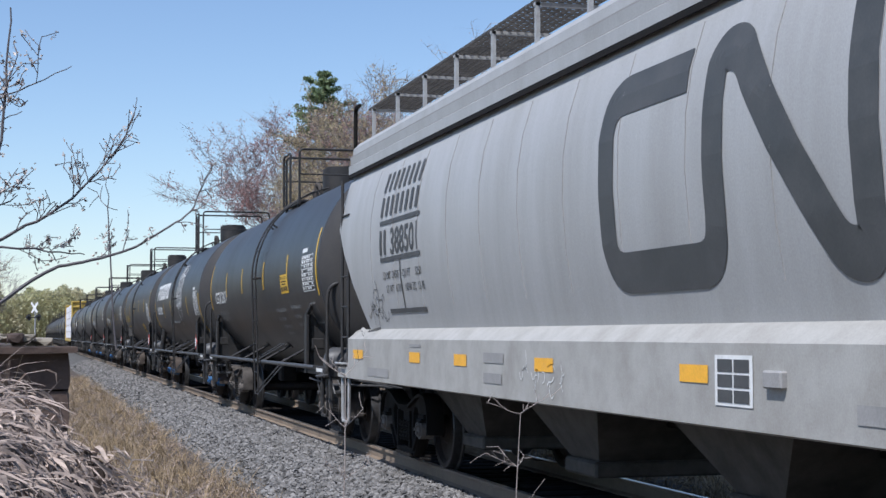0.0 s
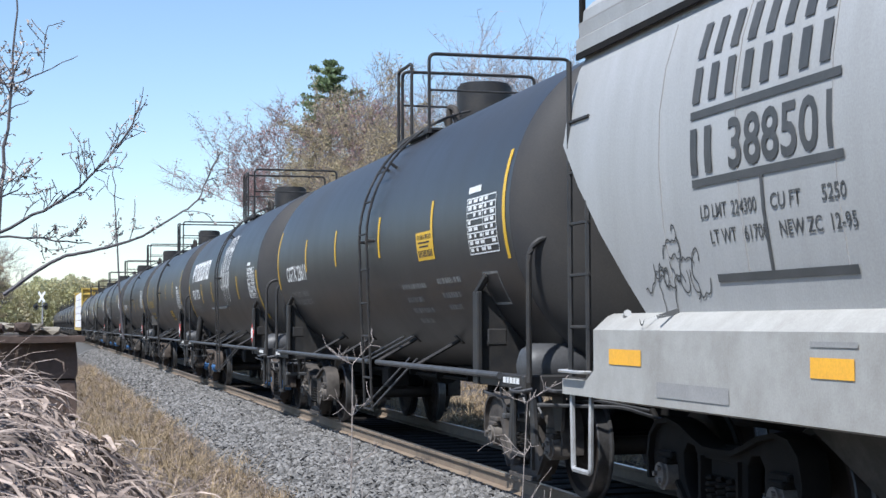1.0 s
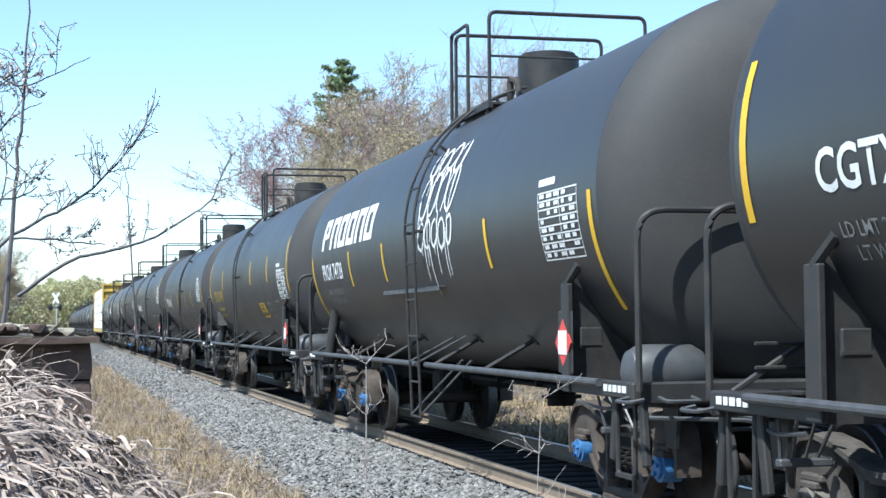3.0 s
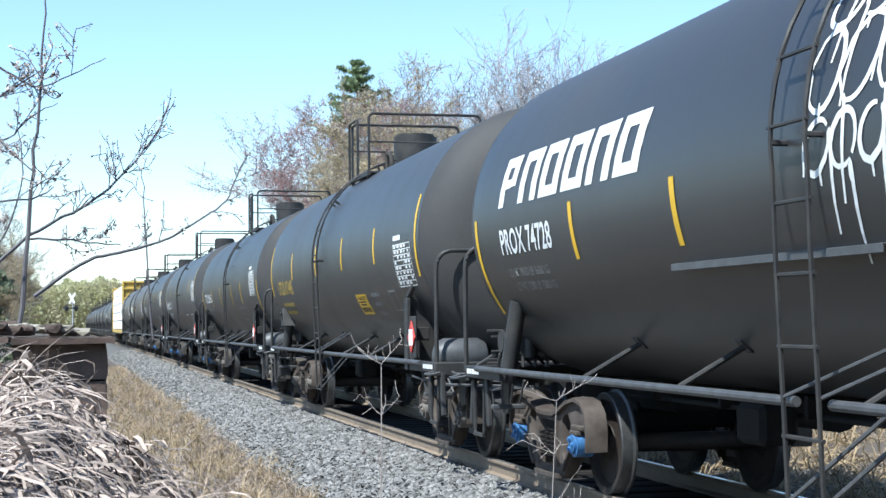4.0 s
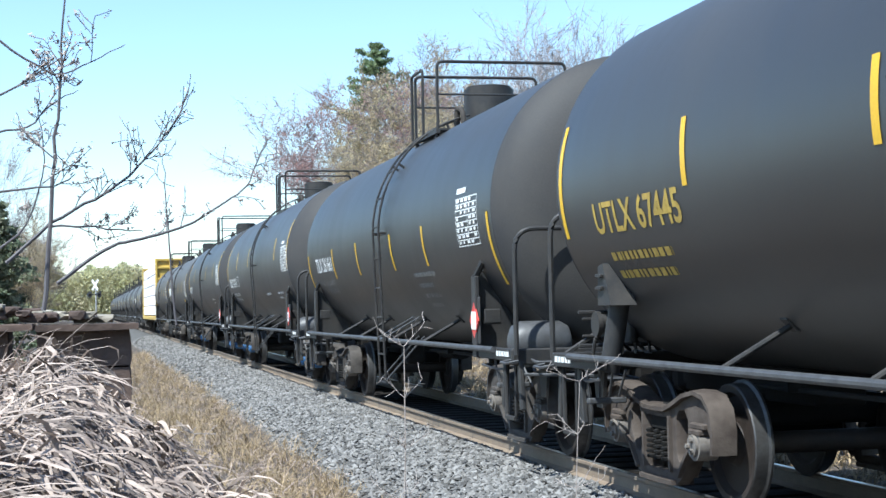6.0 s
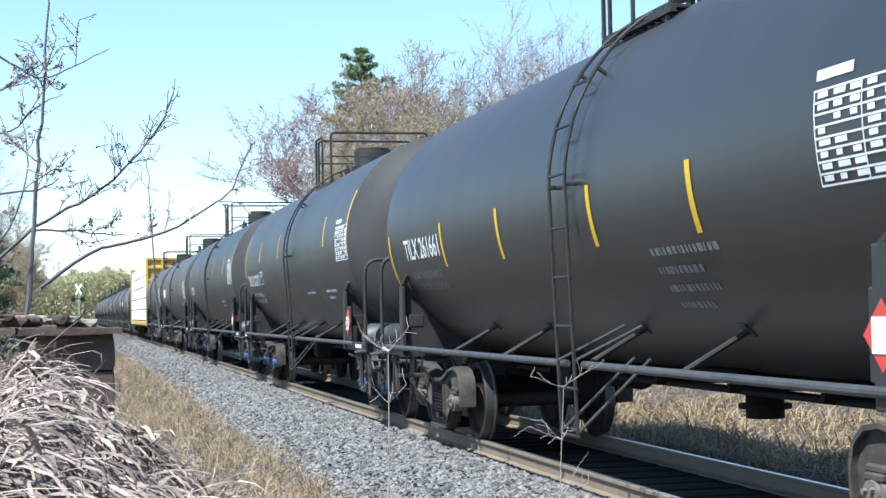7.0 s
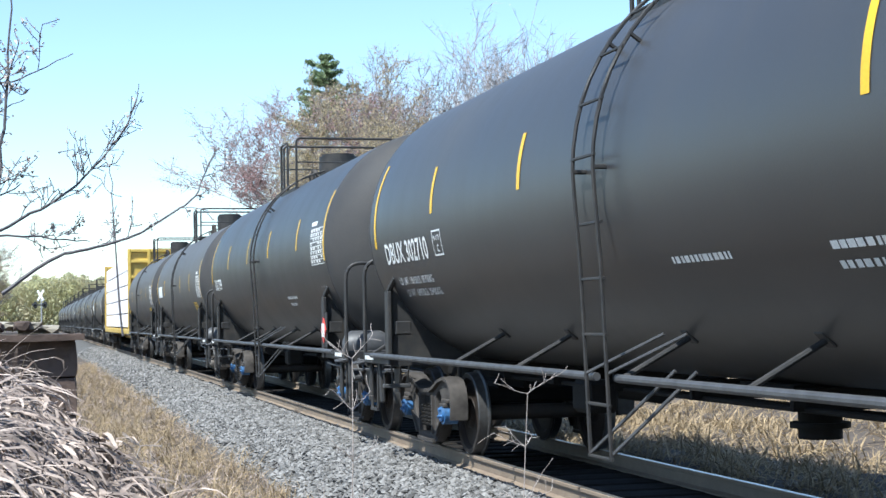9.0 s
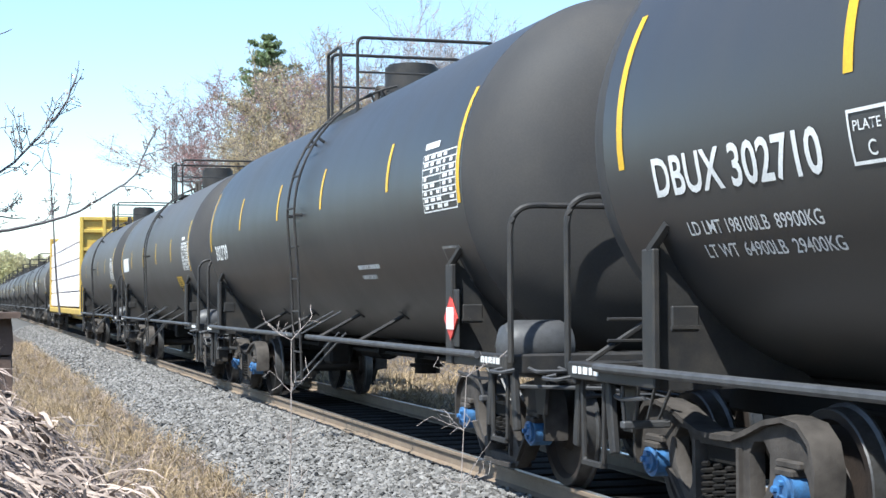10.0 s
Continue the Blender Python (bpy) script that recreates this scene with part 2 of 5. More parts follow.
def lettering(text, height, squeeze=0.8):
    """Flat letters as a bmesh: x along the line from 0, y up from the foot of the letters."""
    cu = bpy.data.curves.new("letters", "FONT")
    cu.body, cu.size, cu.resolution_u, cu.offset = text, 1.0, 3, 0.018 if height > 0.15 else 0.008
    ob = bpy.data.objects.new("letters", cu)
    me = bpy.data.meshes.new_from_object(ob)
    bm = bmesh.new()
    bm.from_mesh(me)
    bpy.data.objects.remove(ob)
    bpy.data.curves.remove(cu)
    bpy.data.meshes.remove(me)
    if height > 0.15:
        for i in range(1, 8):
            bmesh.ops.bisect_plane(bm, geom=bm.verts[:] + bm.edges[:] + bm.faces[:], plane_co=(0, 0.69 * i / 8, 0), plane_no=(0, 1, 0))
    k = height / 0.69
    for v in bm.verts:
        v.co = Vector((v.co.x * k * squeeze, v.co.y * k, 0))
    return bm


def widen(bm, width):
    w = max(v.co.x for v in bm.verts)
    for v in bm.verts:
        v.co.x *= width / w
    return bm


def sheet(bm, u0, v0, u1, v1, nv=1, skew=0.0):
    """A flat patch, cut into nv strips upwards."""
    rows = [[bm.verts.new((u + skew * i / nv, v0 + (v1 - v0) * i / nv, 0)) for u in (u0, u1)] for i in range(nv + 1)]
    for a, b in zip(rows, rows[1:]):
        bm.faces.new((a[0], a[1], b[1], b[0]))
    return bm


# ---- the tank cars ----
R, ZC = 1.55, 2.545
XC = 5.51


def wrap(bm, y, deg, off=0.004):
    """Lays flat lettering on the side of the tank that faces -x, its left foot at y and at that angle above the middle."""
    for v in bm.verts:
        a = radians(deg) + v.co.y / R
        z = 2.545 + 1.55 * math.sin(a)
        v.co = Vector((-math.sqrt((R + off) ** 2 - (z - ZC) ** 2), y - v.co.x - (R - 1.55) * 2.6, z))
    bmesh.ops.recalc_face_normals(bm, faces=bm.faces)
    return bm


def band(y, a0, a1, width=0.085):
    return wrap(sheet(bmesh.new(), 0, 0, width, radians(a1 - a0) * R, 8), y + width / 2, a0)


def wheelset():
    bm = bmesh.new()
    for s in (-1, 1):
        prof = [(0.80, 0.10), (0.80, 0.14), (0.755, 0.17), (0.745, 0.36), (0.795, 0.395), (0.80, 0.447), (0.79, 0.456), (0.70, 0.462), (0.685, 0.485), (0.668, 0.485), (0.66, 0.47), (0.66, 0.39), (0.70, 0.35), (0.70, 0.17), (0.66, 0.13), (0.66, 0.09)]
        b2 = lathe_y(bmesh.new(), [(p[0], p[1]) for p in prof], 40)
        for f in b2.faces:
            c = f.calc_center_median()
            r = math.hypot(c.x, c.z)
            f.material_index = 1 if r > 0.44 else 0
        me = bpy.data.meshes.new("tmp")
        b2.transform(Matrix.Rotation(radians(90 * -s), 4, "Z"))
        b2.to_mesh(me)
        b2.free()
        bm.from_mesh(me)
        bpy.data.meshes.remove(me)
    rod(bm, (-1.02, 0, 0), (1.02, 0, 0), 0.085, 16)
    bmesh.ops.recalc_face_normals(bm, faces=bm.faces)
    return bm


def cap_mesh():
    """A bearing end cap with three bolts, facing -x."""
    bm = bmesh.new()
    rod(bm, (-1.09, 0, 0), (-0.93, 0, 0), 0.115, 20)
    rod(bm, (-1.115, 0, 0), (-1.09, 0, 0), 0.085, 16)
    for k in range(3):
        a = k * 2.0944
        rod(bm, (-1.14, 0.05 * math.cos(a), 0.05 * math.sin(a)), (-1.11, 0.05 * math.cos(a), 0.05 * math.sin(a)), 0.02, 6)
    return bm


def frame_mesh(x):
    """A cast truck side frame: one plate with a spring opening and two windows, a flange along its top and hooded ends over the bearings."""
    half = [(0.0, 0.70), (0.22, 0.705), (0.40, 0.755), (0.62, 0.83), (0.84, 0.865), (1.02, 0.84), (1.14, 0.75), (1.19, 0.60), (1.175, 0.42), (1.09, 0.39), (1.055, 0.52), (0.99, 0.60), (0.80, 0.605),
            (0.735, 0.53), (0.72, 0.40), (0.62, 0.32), (0.46, 0.15), (0.36, 0.10), (0.0, 0.09)]
    outer = half + [(-y, z) for y, z in half[-2:0:-1]]
    window = [(0.39, 0.62), (0.45, 0.69), (0.56, 0.70), (0.63, 0.63), (0.62, 0.47), (0.52, 0.33), (0.43, 0.29), (0.39, 0.36)]
    opening = [(-0.27, 0.62), (0.27, 0.62), (0.27, 0.20), (-0.27, 0.20)]
    bm = bmesh.new()
    edges = []
    for loop in (outer, window, [(-y, z) for y, z in window], opening):
        vs = [bm.verts.new((x - 0.055, y, z)) for y, z in loop]
        edges += [bm.edges.new((vs[i], vs[(i + 1) % len(vs)])) for i in range(len(vs))]
    bmesh.ops.triangle_fill(bm, use_beauty=True, use_dissolve=False, edges=edges)
    grown = bmesh.ops.extrude_face_region(bm, geom=list(bm.faces))
    bmesh.ops.translate(bm, vec=(0.11, 0, 0), verts=[v for v in grown["geom"] if isinstance(v, bmesh.types.BMVert)])
    bmesh.ops.recalc_face_normals(bm, faces=bm.faces)
    rim = [e for e in bm.edges if len(e.link_faces) == 2 and e.calc_face_angle(0) > 1.2]
    bmesh.ops.bevel(bm, geom=rim, offset=0.014, segments=2, affect="EDGES", profile=0.6)
    # flanges: the arch on top, the hooded ends, the columns beside the springs, the lower tie
    for line, wide, thick in (([(y, z - 0.015) for y, z in half[0:9]], 0.20, 0.028), ([(0.45, 0.18), (0.62, 0.35), (0.71, 0.42)], 0.17, 0.024), ([(0.29, 0.20), (0.29, 0.64)], 0.17, 0.03), ([(0.0, 0.115), (0.36, 0.12)], 0.19, 0.03)):
        for s in (-1, 1):
            n = len(line)
            rows = []
            for i, (y, z) in enumerate(line):
                a, b = line[max(i - 1, 0)], line[min(i + 1, n - 1)]
                d = math.hypot(b[0] - a[0], b[1] - a[1])
                ny, nz = -(b[1] - a[1]) / d * thick, (b[0] - a[0]) / d * thick
                rows.append([bm.verts.new((x + dx, s * (y + k * ny), z + k * nz)) for dx, k in ((-wide / 2, -0.6), (-wide / 2, 0.6), (0, 1.0), (wide / 2, 0.6), (wide / 2, -0.6))])
            fs = [bm.faces.new((p[k], p[(k + 1) % 5], q[(k + 1) % 5], q[k])) for p, q in zip(rows, rows[1:]) for k in range(5)]
            fs += [bm.faces.new(rows[0]), bm.faces.new(rows[-1][::-1])]
            bmesh.ops.recalc_face_normals(bm, faces=fs)
    for s in (-1, 1):
        box(bm, (x, s * 0.89, 0.60), (0.19, 0.26, 0.05), 0.012)
        box(bm, (x - 0.02, s * 0.89, 0.555), (0.20, 0.20, 0.05), 0.012)
    return bm


def spring_mesh(x):
    bm = bmesh.new()
    for y in (-0.16, 0.0, 0.16):
        n = 44
        tube(bm, [(x - 0.02 + 0.062 * math.cos(k * 0.82), y + 0.062 * math.sin(k * 0.82), 0.27 + 0.24 * k / n) for k in range(n)], 0.017, 5)
    return bm


def bolster_mesh():
    bm = bmesh.new()
    box(bm, (0, 0, 0.62), (1.9, 0.40, 0.20), 0.03)
    box(bm, (0, 0, 0.74), (0.5, 0.5, 0.10), 0.02)
    box(bm, (-0.93, 0, 0.58), (0.16, 0.46, 0.16), 0.02)
    box(bm, (0.93, 0, 0.58), (0.16, 0.46, 0.16), 0.02)
    for y in (-0.42, 0.42):
        box(bm, (0, y, 0.42), (1.5, 0.10, 0.13), 0.02)
        for x in (-0.74, 0.74):
            box(bm, (x, y * 1.02, 0.46), (0.12, 0.10, 0.30), 0.02)
    return bm


TRUCK = {}
WHEELSETS = []


def truck(parent, y, steel="truck", cap="cap_grey"):
    if not TRUCK:
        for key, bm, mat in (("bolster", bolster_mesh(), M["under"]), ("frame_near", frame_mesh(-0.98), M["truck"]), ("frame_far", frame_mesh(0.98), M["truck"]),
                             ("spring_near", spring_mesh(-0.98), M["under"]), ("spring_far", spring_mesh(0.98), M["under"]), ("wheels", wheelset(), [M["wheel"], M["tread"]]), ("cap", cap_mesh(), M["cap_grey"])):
            ob = part(key, bm, mat)
            TRUCK[key] = ob.data
            bpy.data.objects.remove(ob)

    def piece(name, key, up, at, mat=None, label=""):
        data = TRUCK[key]
        if mat:
            if (key, mat) not in TRUCK:
                TRUCK[key, mat] = data.copy()
                TRUCK[key, mat].materials[0] = M[mat]
            data = TRUCK[key, mat]
        ob = new(name, data)
        ob.parent = up
        ob.location = at
        if label:
            ob["label"] = label
        return ob
    t = piece("truck", "bolster", parent, (0, y, 0), None, "freight truck with dusty cast side frames")
    piece("side_frame", "frame_near", t, (0, 0, 0), steel)
    piece("side_frame", "frame_far", t, (0, 0, 0), steel)
    piece("spring", "spring_near", t, (0, 0, 0))
    piece("spring", "spring_far", t, (0, 0, 0))
    for dy in (-0.89, 0.89):
        WHEELSETS.append((piece("wheelset", "wheels", t, (0, dy, 0.457), None, "steel wheels with a polished tread"), dy))
        WHEELSETS.append((piece("bearing_cap", "cap", t, (0, dy, 0.457), cap if cap != "cap_grey" else None), dy))
    return t


def saddle_plate(y, s):
    """The cross plate that carries the tank over a truck, with its outer post and bracket."""
    bm = bmesh.new()
    arc = [(s * (R - 0.01) * math.cos(a), ZC - (R - 0.01) * math.sin(a)) for a in (radians(d) for d in range(24, 80, 8))]
    pts = [(s * 1.47, 0.98), (s * 1.47, 1.80)] + arc + [(s * 0.3, 0.98)]
    for yy in (y - 0.012, y + 0.012):
        f = bm.faces.new([bm.verts.new((x, yy, z)) for x, z in pts])
    box(bm, (s * 1.49, y, 1.42), (0.05, 0.17, 0.86), 0.01)
    rod(bm, (s * 1.49, y, 1.84), (s * 1.44, y - 0.16, 2.0), 0.035, 6)
    box(bm, (s * 1.36, y - 0.20, 1.42), (0.18, 0.03, 0.16), 0.008)
    box(bm, (s * 1.36, y - 0.22, 1.37), (0.20, 0.02, 0.02))
    bmesh.ops.recalc_face_normals(bm, faces=bm.faces)
    return bm


def pipe_post(y, s, bracket):
    """A leaning pipe from the end sill up to the tank, with or without a tapered bracket at its head."""
    bm = bmesh.new()
    if bracket:
        rod(bm, (s * 1.36, y + 0.10, 0.98), (s * 1.29, y, 1.56), 0.085, 16)
        prism(bm, [(y - 0.20, 1.52), (y + 0.12, 1.52), (y + 0.10, 1.84), (y - 0.02, 1.86)], s * 1.22, s * 1.44)
        for z in (1.66, 1.76):
            box(bm, (s * 1.46, y + 0.02, z), (0.03, 0.13, 0.03), 0.005)
    else:
        rod(bm, (s * 1.38, y + 0.10, 0.98), (s * 1.30, y - 0.04, 1.74), 0.08, 16)
    return bm


def valve_gear(y):
    """Brake valve, pipes and unions standing on an end platform."""
    bm = bmesh.new()
    box(bm, (-1.02, y, 1.30), (0.30, 0.20, 0.22), 0.04)
    rod(bm, (-1.22, y - 0.02, 1.36), (-0.80, y - 0.02, 1.36), 0.085, 14)
    rod(bm, (-1.25, y - 0.02, 1.36), (-1.21, y - 0.02, 1.36), 0.11, 14)
    rod(bm, (-0.98, y - 0.14, 1.20), (-0.98, y - 0.14, 1.50), 0.06, 12)
    rod(bm, (-0.98, y - 0.14, 1.50), (-0.98, y - 0.14, 1.54), 0.085, 12)
    box(bm, (-0.72, y - 0.05, 1.27), (0.16, 0.16, 0.14), 0.025)
    for k in range(5):
        x = -1.30 + 0.13 * k
        tube(bm, bend([(x, y - 0.1, 1.10), (x, y - 0.16 + 0.04 * k, 1.24 + 0.03 * k), (x + 0.12, y + 0.1, 1.24 + 0.03 * k), (x + 0.30, y + 0.16, 1.12)], 0.06), 0.016, 6)
    for z in (1.17, 1.46):
        rod(bm, (-1.34, y + 0.16, z), (-0.4, y + 0.16, z), 0.018, 6)
    return bm


def ladder_mesh(y, w=0.42):
    """Side ladder: stringers that follow the tank down from the top, then drop to a low step."""
    bm = bmesh.new()
    rr = R + 0.10
    for dy in (-w / 2, w / 2):
        pts = [(-rr * math.cos(radians(a)), y + dy, ZC + rr * math.sin(radians(a))) for a in range(78, -7, -6)]
        pts += [(-1.63, y + dy, 1.9), (-1.60, y + dy, 1.1), (-1.58, y + dy, 0.52)]
        tube(bm, pts, 0.016, 6)
        for a in (70, 35, 0):
            rod(bm, (-rr * math.cos(radians(a)), y + dy, ZC + rr * math.sin(radians(a))), (-(R - 0.01) * math.cos(radians(a)), y + dy, ZC + (R - 0.01) * math.sin(radians(a))), 0.018, 6)
    return bm


def rungs(y, w=0.42):
    rr = R + 0.10
    spots = [(-rr * math.cos(radians(a)), ZC + rr * math.sin(radians(a))) for a in (73, 59, 45, 31, 17, 3)]
    spots += [(-1.63, 2.20), (-1.62, 1.80), (-1.61, 1.40), (-1.59, 0.90), (-1.58, 0.52)]
    out = []
    for x, z in spots:
        out.append(rod(bmesh.new(), (x, y - w / 2 - 0.03, z), (x, y + w / 2 + 0.03, z), 0.013, 6))
    return out


def tank_car(label, length, lead, tail, bands, opts):
    """length between couplers; lead and tail: the end bands' distance from each end. The near end looks to -y."""
    global R, ZC
    R, ZC = opts.get("size", (1.55, 2.545))
    car = new("tank_car")
    tagged(car, label, "tank car", "cars of the train")
    h = length / 2
    y0, y1 = -h + lead - 0.16, h - tail + 0.12
    near, back = max(0.45, min(0.8, lead - 0.8)), max(0.45, min(0.8, tail - 0.8))
    hp = [(y0 - near * math.sin(a), R * math.cos(a) ** 0.58) for a in (radians(d) for d in range(84, 0, -7))]
    prof = [(y0 - near, 0)] + hp + [(y0, R)]
    lathe = lathe_y(bmesh.new(), prof, 56, (0, 0, ZC))
    head_label = "domed end of the tank, dusty black"
    part("tank_head", lathe, M["tank_head"], car, head_label)
    prof = [(y1, R)] + [(y1 + back * math.sin(a), R * math.cos(a) ** 0.58) for a in (radians(d) for d in range(7, 85, 7))] + [(y1 + back, 0)]
    part("tank_head", lathe_y(bmesh.new(), prof, 56, (0, 0, ZC)), M["tank_head"], car, head_label)
    n = 5
    prof = [(y0, R)]
    for i in range(1, n):
        y = y0 + (y1 - y0) * i / n
        prof += [(y, R)]
    part("tank_shell", lathe_y(bmesh.new(), prof + [(y1, R)], 72, (0, 0, ZC)), M[opts.get("skin", "tank")], car, "black painted steel tank shell")
    mid = opts.get("ladder", 0.0)
    lad = part("ladder", ladder_mesh(mid), M["fit"], car)
    for b in rungs(mid):
        part("rung", b, M["fit"], lad)
    bm = bmesh.new()
    for dy in (-0.2, 0.2):
        rod(bm, (-1.58, mid + dy, 0.54), (-1.15, mid + dy * 0.9 - 0.55, 1.14), 0.014, 6)
        rod(bm, (-1.60, mid + dy, 1.12), (-1.20, mid + dy - 0.5, 1.40), 0.012, 6)
    part("ladder_brace", bm, M["rod"], car)
    # top platform, rails and bonnet
    pz = 3.90
    deck = mid + opts.get("deck", 0.0)
    for s in (-1, 1):
        bm = bmesh.new()
        for x in (0.44, 0.92):
            box(bm, (s * x, deck - 0.15, pz - 0.03), (0.05, 1.6, 0.05))
        for y in (-0.8, 0.5):
            rod(bm, (s * 0.9, deck + y, pz), (s * 0.9, deck + y, 3.66), 0.03, 6)
        walkway = part("platform", bm, M["fit"], car, "grated walkway on top of the tank")
        slat = part("slat", box(bmesh.new(), (0, 0, 0), (0.52, 0.12, 0.03), 0.004), M["fit"], walkway)
        for k in range(9):
            piece = slat if k == 0 else new("slat", slat.data)
            piece.parent = walkway
            piece.location = (s * 0.68, deck - 0.85 + k * 0.17, pz)
    tall = opts.get("rail", 0.92)
    for y in (-0.85, 0.55):
        part("handrail", tube(bmesh.new(), bend([(-0.90, deck + y, pz), (-0.90, deck + y, pz + tall), (0.90, deck + y, pz + tall), (0.90, deck + y, pz)], 0.09), 0.022, 6), M["fit"], car)
        part("mid_rail", rod(bmesh.new(), (-0.90, deck + y, pz + tall * 0.52), (0.90, deck + y, pz + tall * 0.52), 0.014, 6), M["fit"], car)
    part("handrail", tube(bmesh.new(), bend([(-0.94, deck + 0.60, pz), (-0.94, deck + 0.60, pz + tall), (-0.94, deck - 0.12, pz + tall), (-0.94, deck - 0.12, pz)], 0.08), 0.022, 6), M["fit"], car)
    bm = bmesh.new()
    rod(bm, (0, deck - 0.15, 3.98), (0, deck - 0.15, 4.58), 0.35, 28)
    bmesh.ops.bevel(bm, geom=[e for e in bm.edges if all(v.co.z > 4.5 for v in e.verts)], offset=0.04, segments=2, affect="EDGES")
    bon = part("bonnet", bm, M["fit"], car, "black valve bonnet on the tank")
    part("valve", tube(bmesh.new(), bend([(-0.50, deck - 0.30, 3.95), (-0.50, deck - 0.30, 4.26), (-0.46, deck - 0.45, 4.22), (-0.45, deck - 0.5, 3.97)], 0.06), 0.04, 8), M["truck"], bon)
    # running rail along the side, struts
    for s in (-1, 1):
        for a, b in (((-h + 1.25, mid - 0.21), (mid + 0.21, h - 1.25)) if s < 0 else ((-h + 1.25, h - 1.25),)):
            part("side_rail", tube(bmesh.new(), [(s * 1.52, a, 1.09), (s * 1.52, b, 1.09)], 0.031, 10), M["rod"], car, "worn grey pipe rail along the car side")
    for y in (-3.2, -1.25, 1.25, 3.2):
        bm = bmesh.new()
        foot = -math.sqrt(R * R - (ZC - 1.37) ** 2)
        rod(bm, (-1.52, y, 1.09), (foot, y, 1.37), 0.022, 8)
        box(bm, (foot - 0.008, y, 1.375), (0.02, 0.11, 0.13), 0.006, Matrix.Rotation(radians(-45), 4, "Y"))
        part("strut", bm, M["fit"], car)
    # ends: saddles, sills, platforms, hoops, steps, couplers
    for e, s in ((-1, "front"), (1, "back")):
        yt = e * (h - 2.06)
        for sd in (-1, 1):
            if e > 0 and opts.get("post"):
                part("saddle", pipe_post(yt + 0.12, sd, opts["post"] == "bracket"), M["fit"], car, "round pipe post under the tank")
            else:
                part("saddle", saddle_plate(yt, sd), M["fit"], car, "steel saddle plate under the tank")
        bm = bmesh.new()
        box(bm, (0, e * (h - 1.9), 0.88), (0.42, 2.6, 0.30), 0.02)
        part("stub_sill", bm, M["under"], car)
        bm = bmesh.new()
        box(bm, (0, e * (h - 0.72), 1.03), (2.98, 0.13, 0.16), 0.015)
        for x in (-1.46, 1.46):
            box(bm, (x, e * (h - 1.35), 1.05), (0.07, 1.25, 0.12), 0.01)
        for k in range(8):
            box(bm, (-1.3 + k * 0.37, e * (h - 0.95), 1.10), (0.30, 0.30, 0.02))
        part("end_platform", bm, M["fit"], car)
        bm = bmesh.new()
        for k in range(5):
            box(bm, (-1.499, e * (h - 1.0) - 0.2 + k * 0.095, 1.055), (0.006, 0.07 - 0.02 * (k % 2), 0.05))
        tagged(part("sill_stencil", bm, M["white"], car, "", False), kind="stuff")
        in_y = opts.get("hoop", 0.60) if e < 0 else 0.60
        top_z = opts.get("hoop_top", 2.28)
        hoop = [(-1.46, e * (h - in_y), 1.05), (-1.46, e * (h - in_y), top_z), (1.46, e * (h - in_y), top_z), (1.46, e * (h - in_y), 1.05)]
        part("end_handrail", tube(bmesh.new(), bend(hoop, 0.22, 6), 0.025, 8), M["fit"], car, "hooped black handrail across the end")
        for x in (-1.42, 1.42):
            bm = tube(bmesh.new(), bend([(x, e * (h - 0.78), 1.0), (x, e * (h - 0.80), 0.42), (x, e * (h - 1.14), 0.42), (x, e * (h - 1.16), 1.0)], 0.05), 0.020, 6)
            box(bm, (x, e * (h - 0.97), 0.42), (0.05, 0.34, 0.03))
            part("step", bm, M["fit"], car)
        bm = tube(bmesh.new(), bend([(-1.30, e * (h - 0.62), 1.0), (-1.30, e * (h - 0.46), 0.98), (-1.05, e * (h - 0.46), 0.98), (-1.05, e * (h - 0.62), 1.0)], 0.04), 0.016, 6)
        part("grab_iron", bm, M["rod"], car)
        bm = tube(bmesh.new(), bend([(-1.38, e * (h - 0.62), 0.86), (-0.7, e * (h - 0.40), 0.84), (-0.25, e * (h - 0.38), 0.70)], 0.08), 0.016, 6)
        part("uncoupling_lever", bm, M["rod"], car)
        bm = bmesh.new()
        box(bm, (0, e * (h - 0.42), 0.84), (0.14, 0.66, 0.16), 0.03)
        box(bm, (0.03 * e, e * (h - 0.10), 0.84), (0.28, 0.24, 0.28), 0.05)
        part("coupler", bm, M["under"], car)
        part("air_hose", tube(bmesh.new(), bend([(-0.35, e * (h - 0.6), 0.80), (-0.33, e * (h - 0.3), 0.55), (-0.15, e * (h - 0.02), 0.40)], 0.15), 0.028, 7), M["under"], car)
        truck(car, yt, opts.get("steel", "truck"), opts.get("cap", "cap_grey"))
    # brake gear: reservoir on the near end, hand wheel on the far end
    bm = lathe_y(bmesh.new(), [(-0.32, 0), (-0.315, 0.08), (-0.28, 0.16), (-0.20, 0.205), (0.20, 0.205), (0.28, 0.16), (0.315, 0.08), (0.32, 0)], 24)
    bm.transform(Matrix.Translation((-1.12, -h + 0.96, 1.17)) @ Matrix.Rotation(radians(90), 4, "Z"))
    part("air_reservoir", bm, M["rod"], car, "dusty grey brake air reservoir")
    bm = bmesh.new()
    bw = Vector((-0.55, h - 0.80, 2.02))
    tube(bm, [bw + Vector((0.22 * math.cos(k * 0.2618), 0, 0.22 * math.sin(k * 0.2618))) for k in range(25)], 0.018, 6)
    for k in range(4):
        rod(bm, bw, bw + Vector((0.22 * math.cos(k * 1.571), 0, 0.22 * math.sin(k * 1.571))), 0.012, 6)
    box(bm, bw + Vector((0, -0.10, 0)), (0.26, 0.14, 0.34), 0.03)
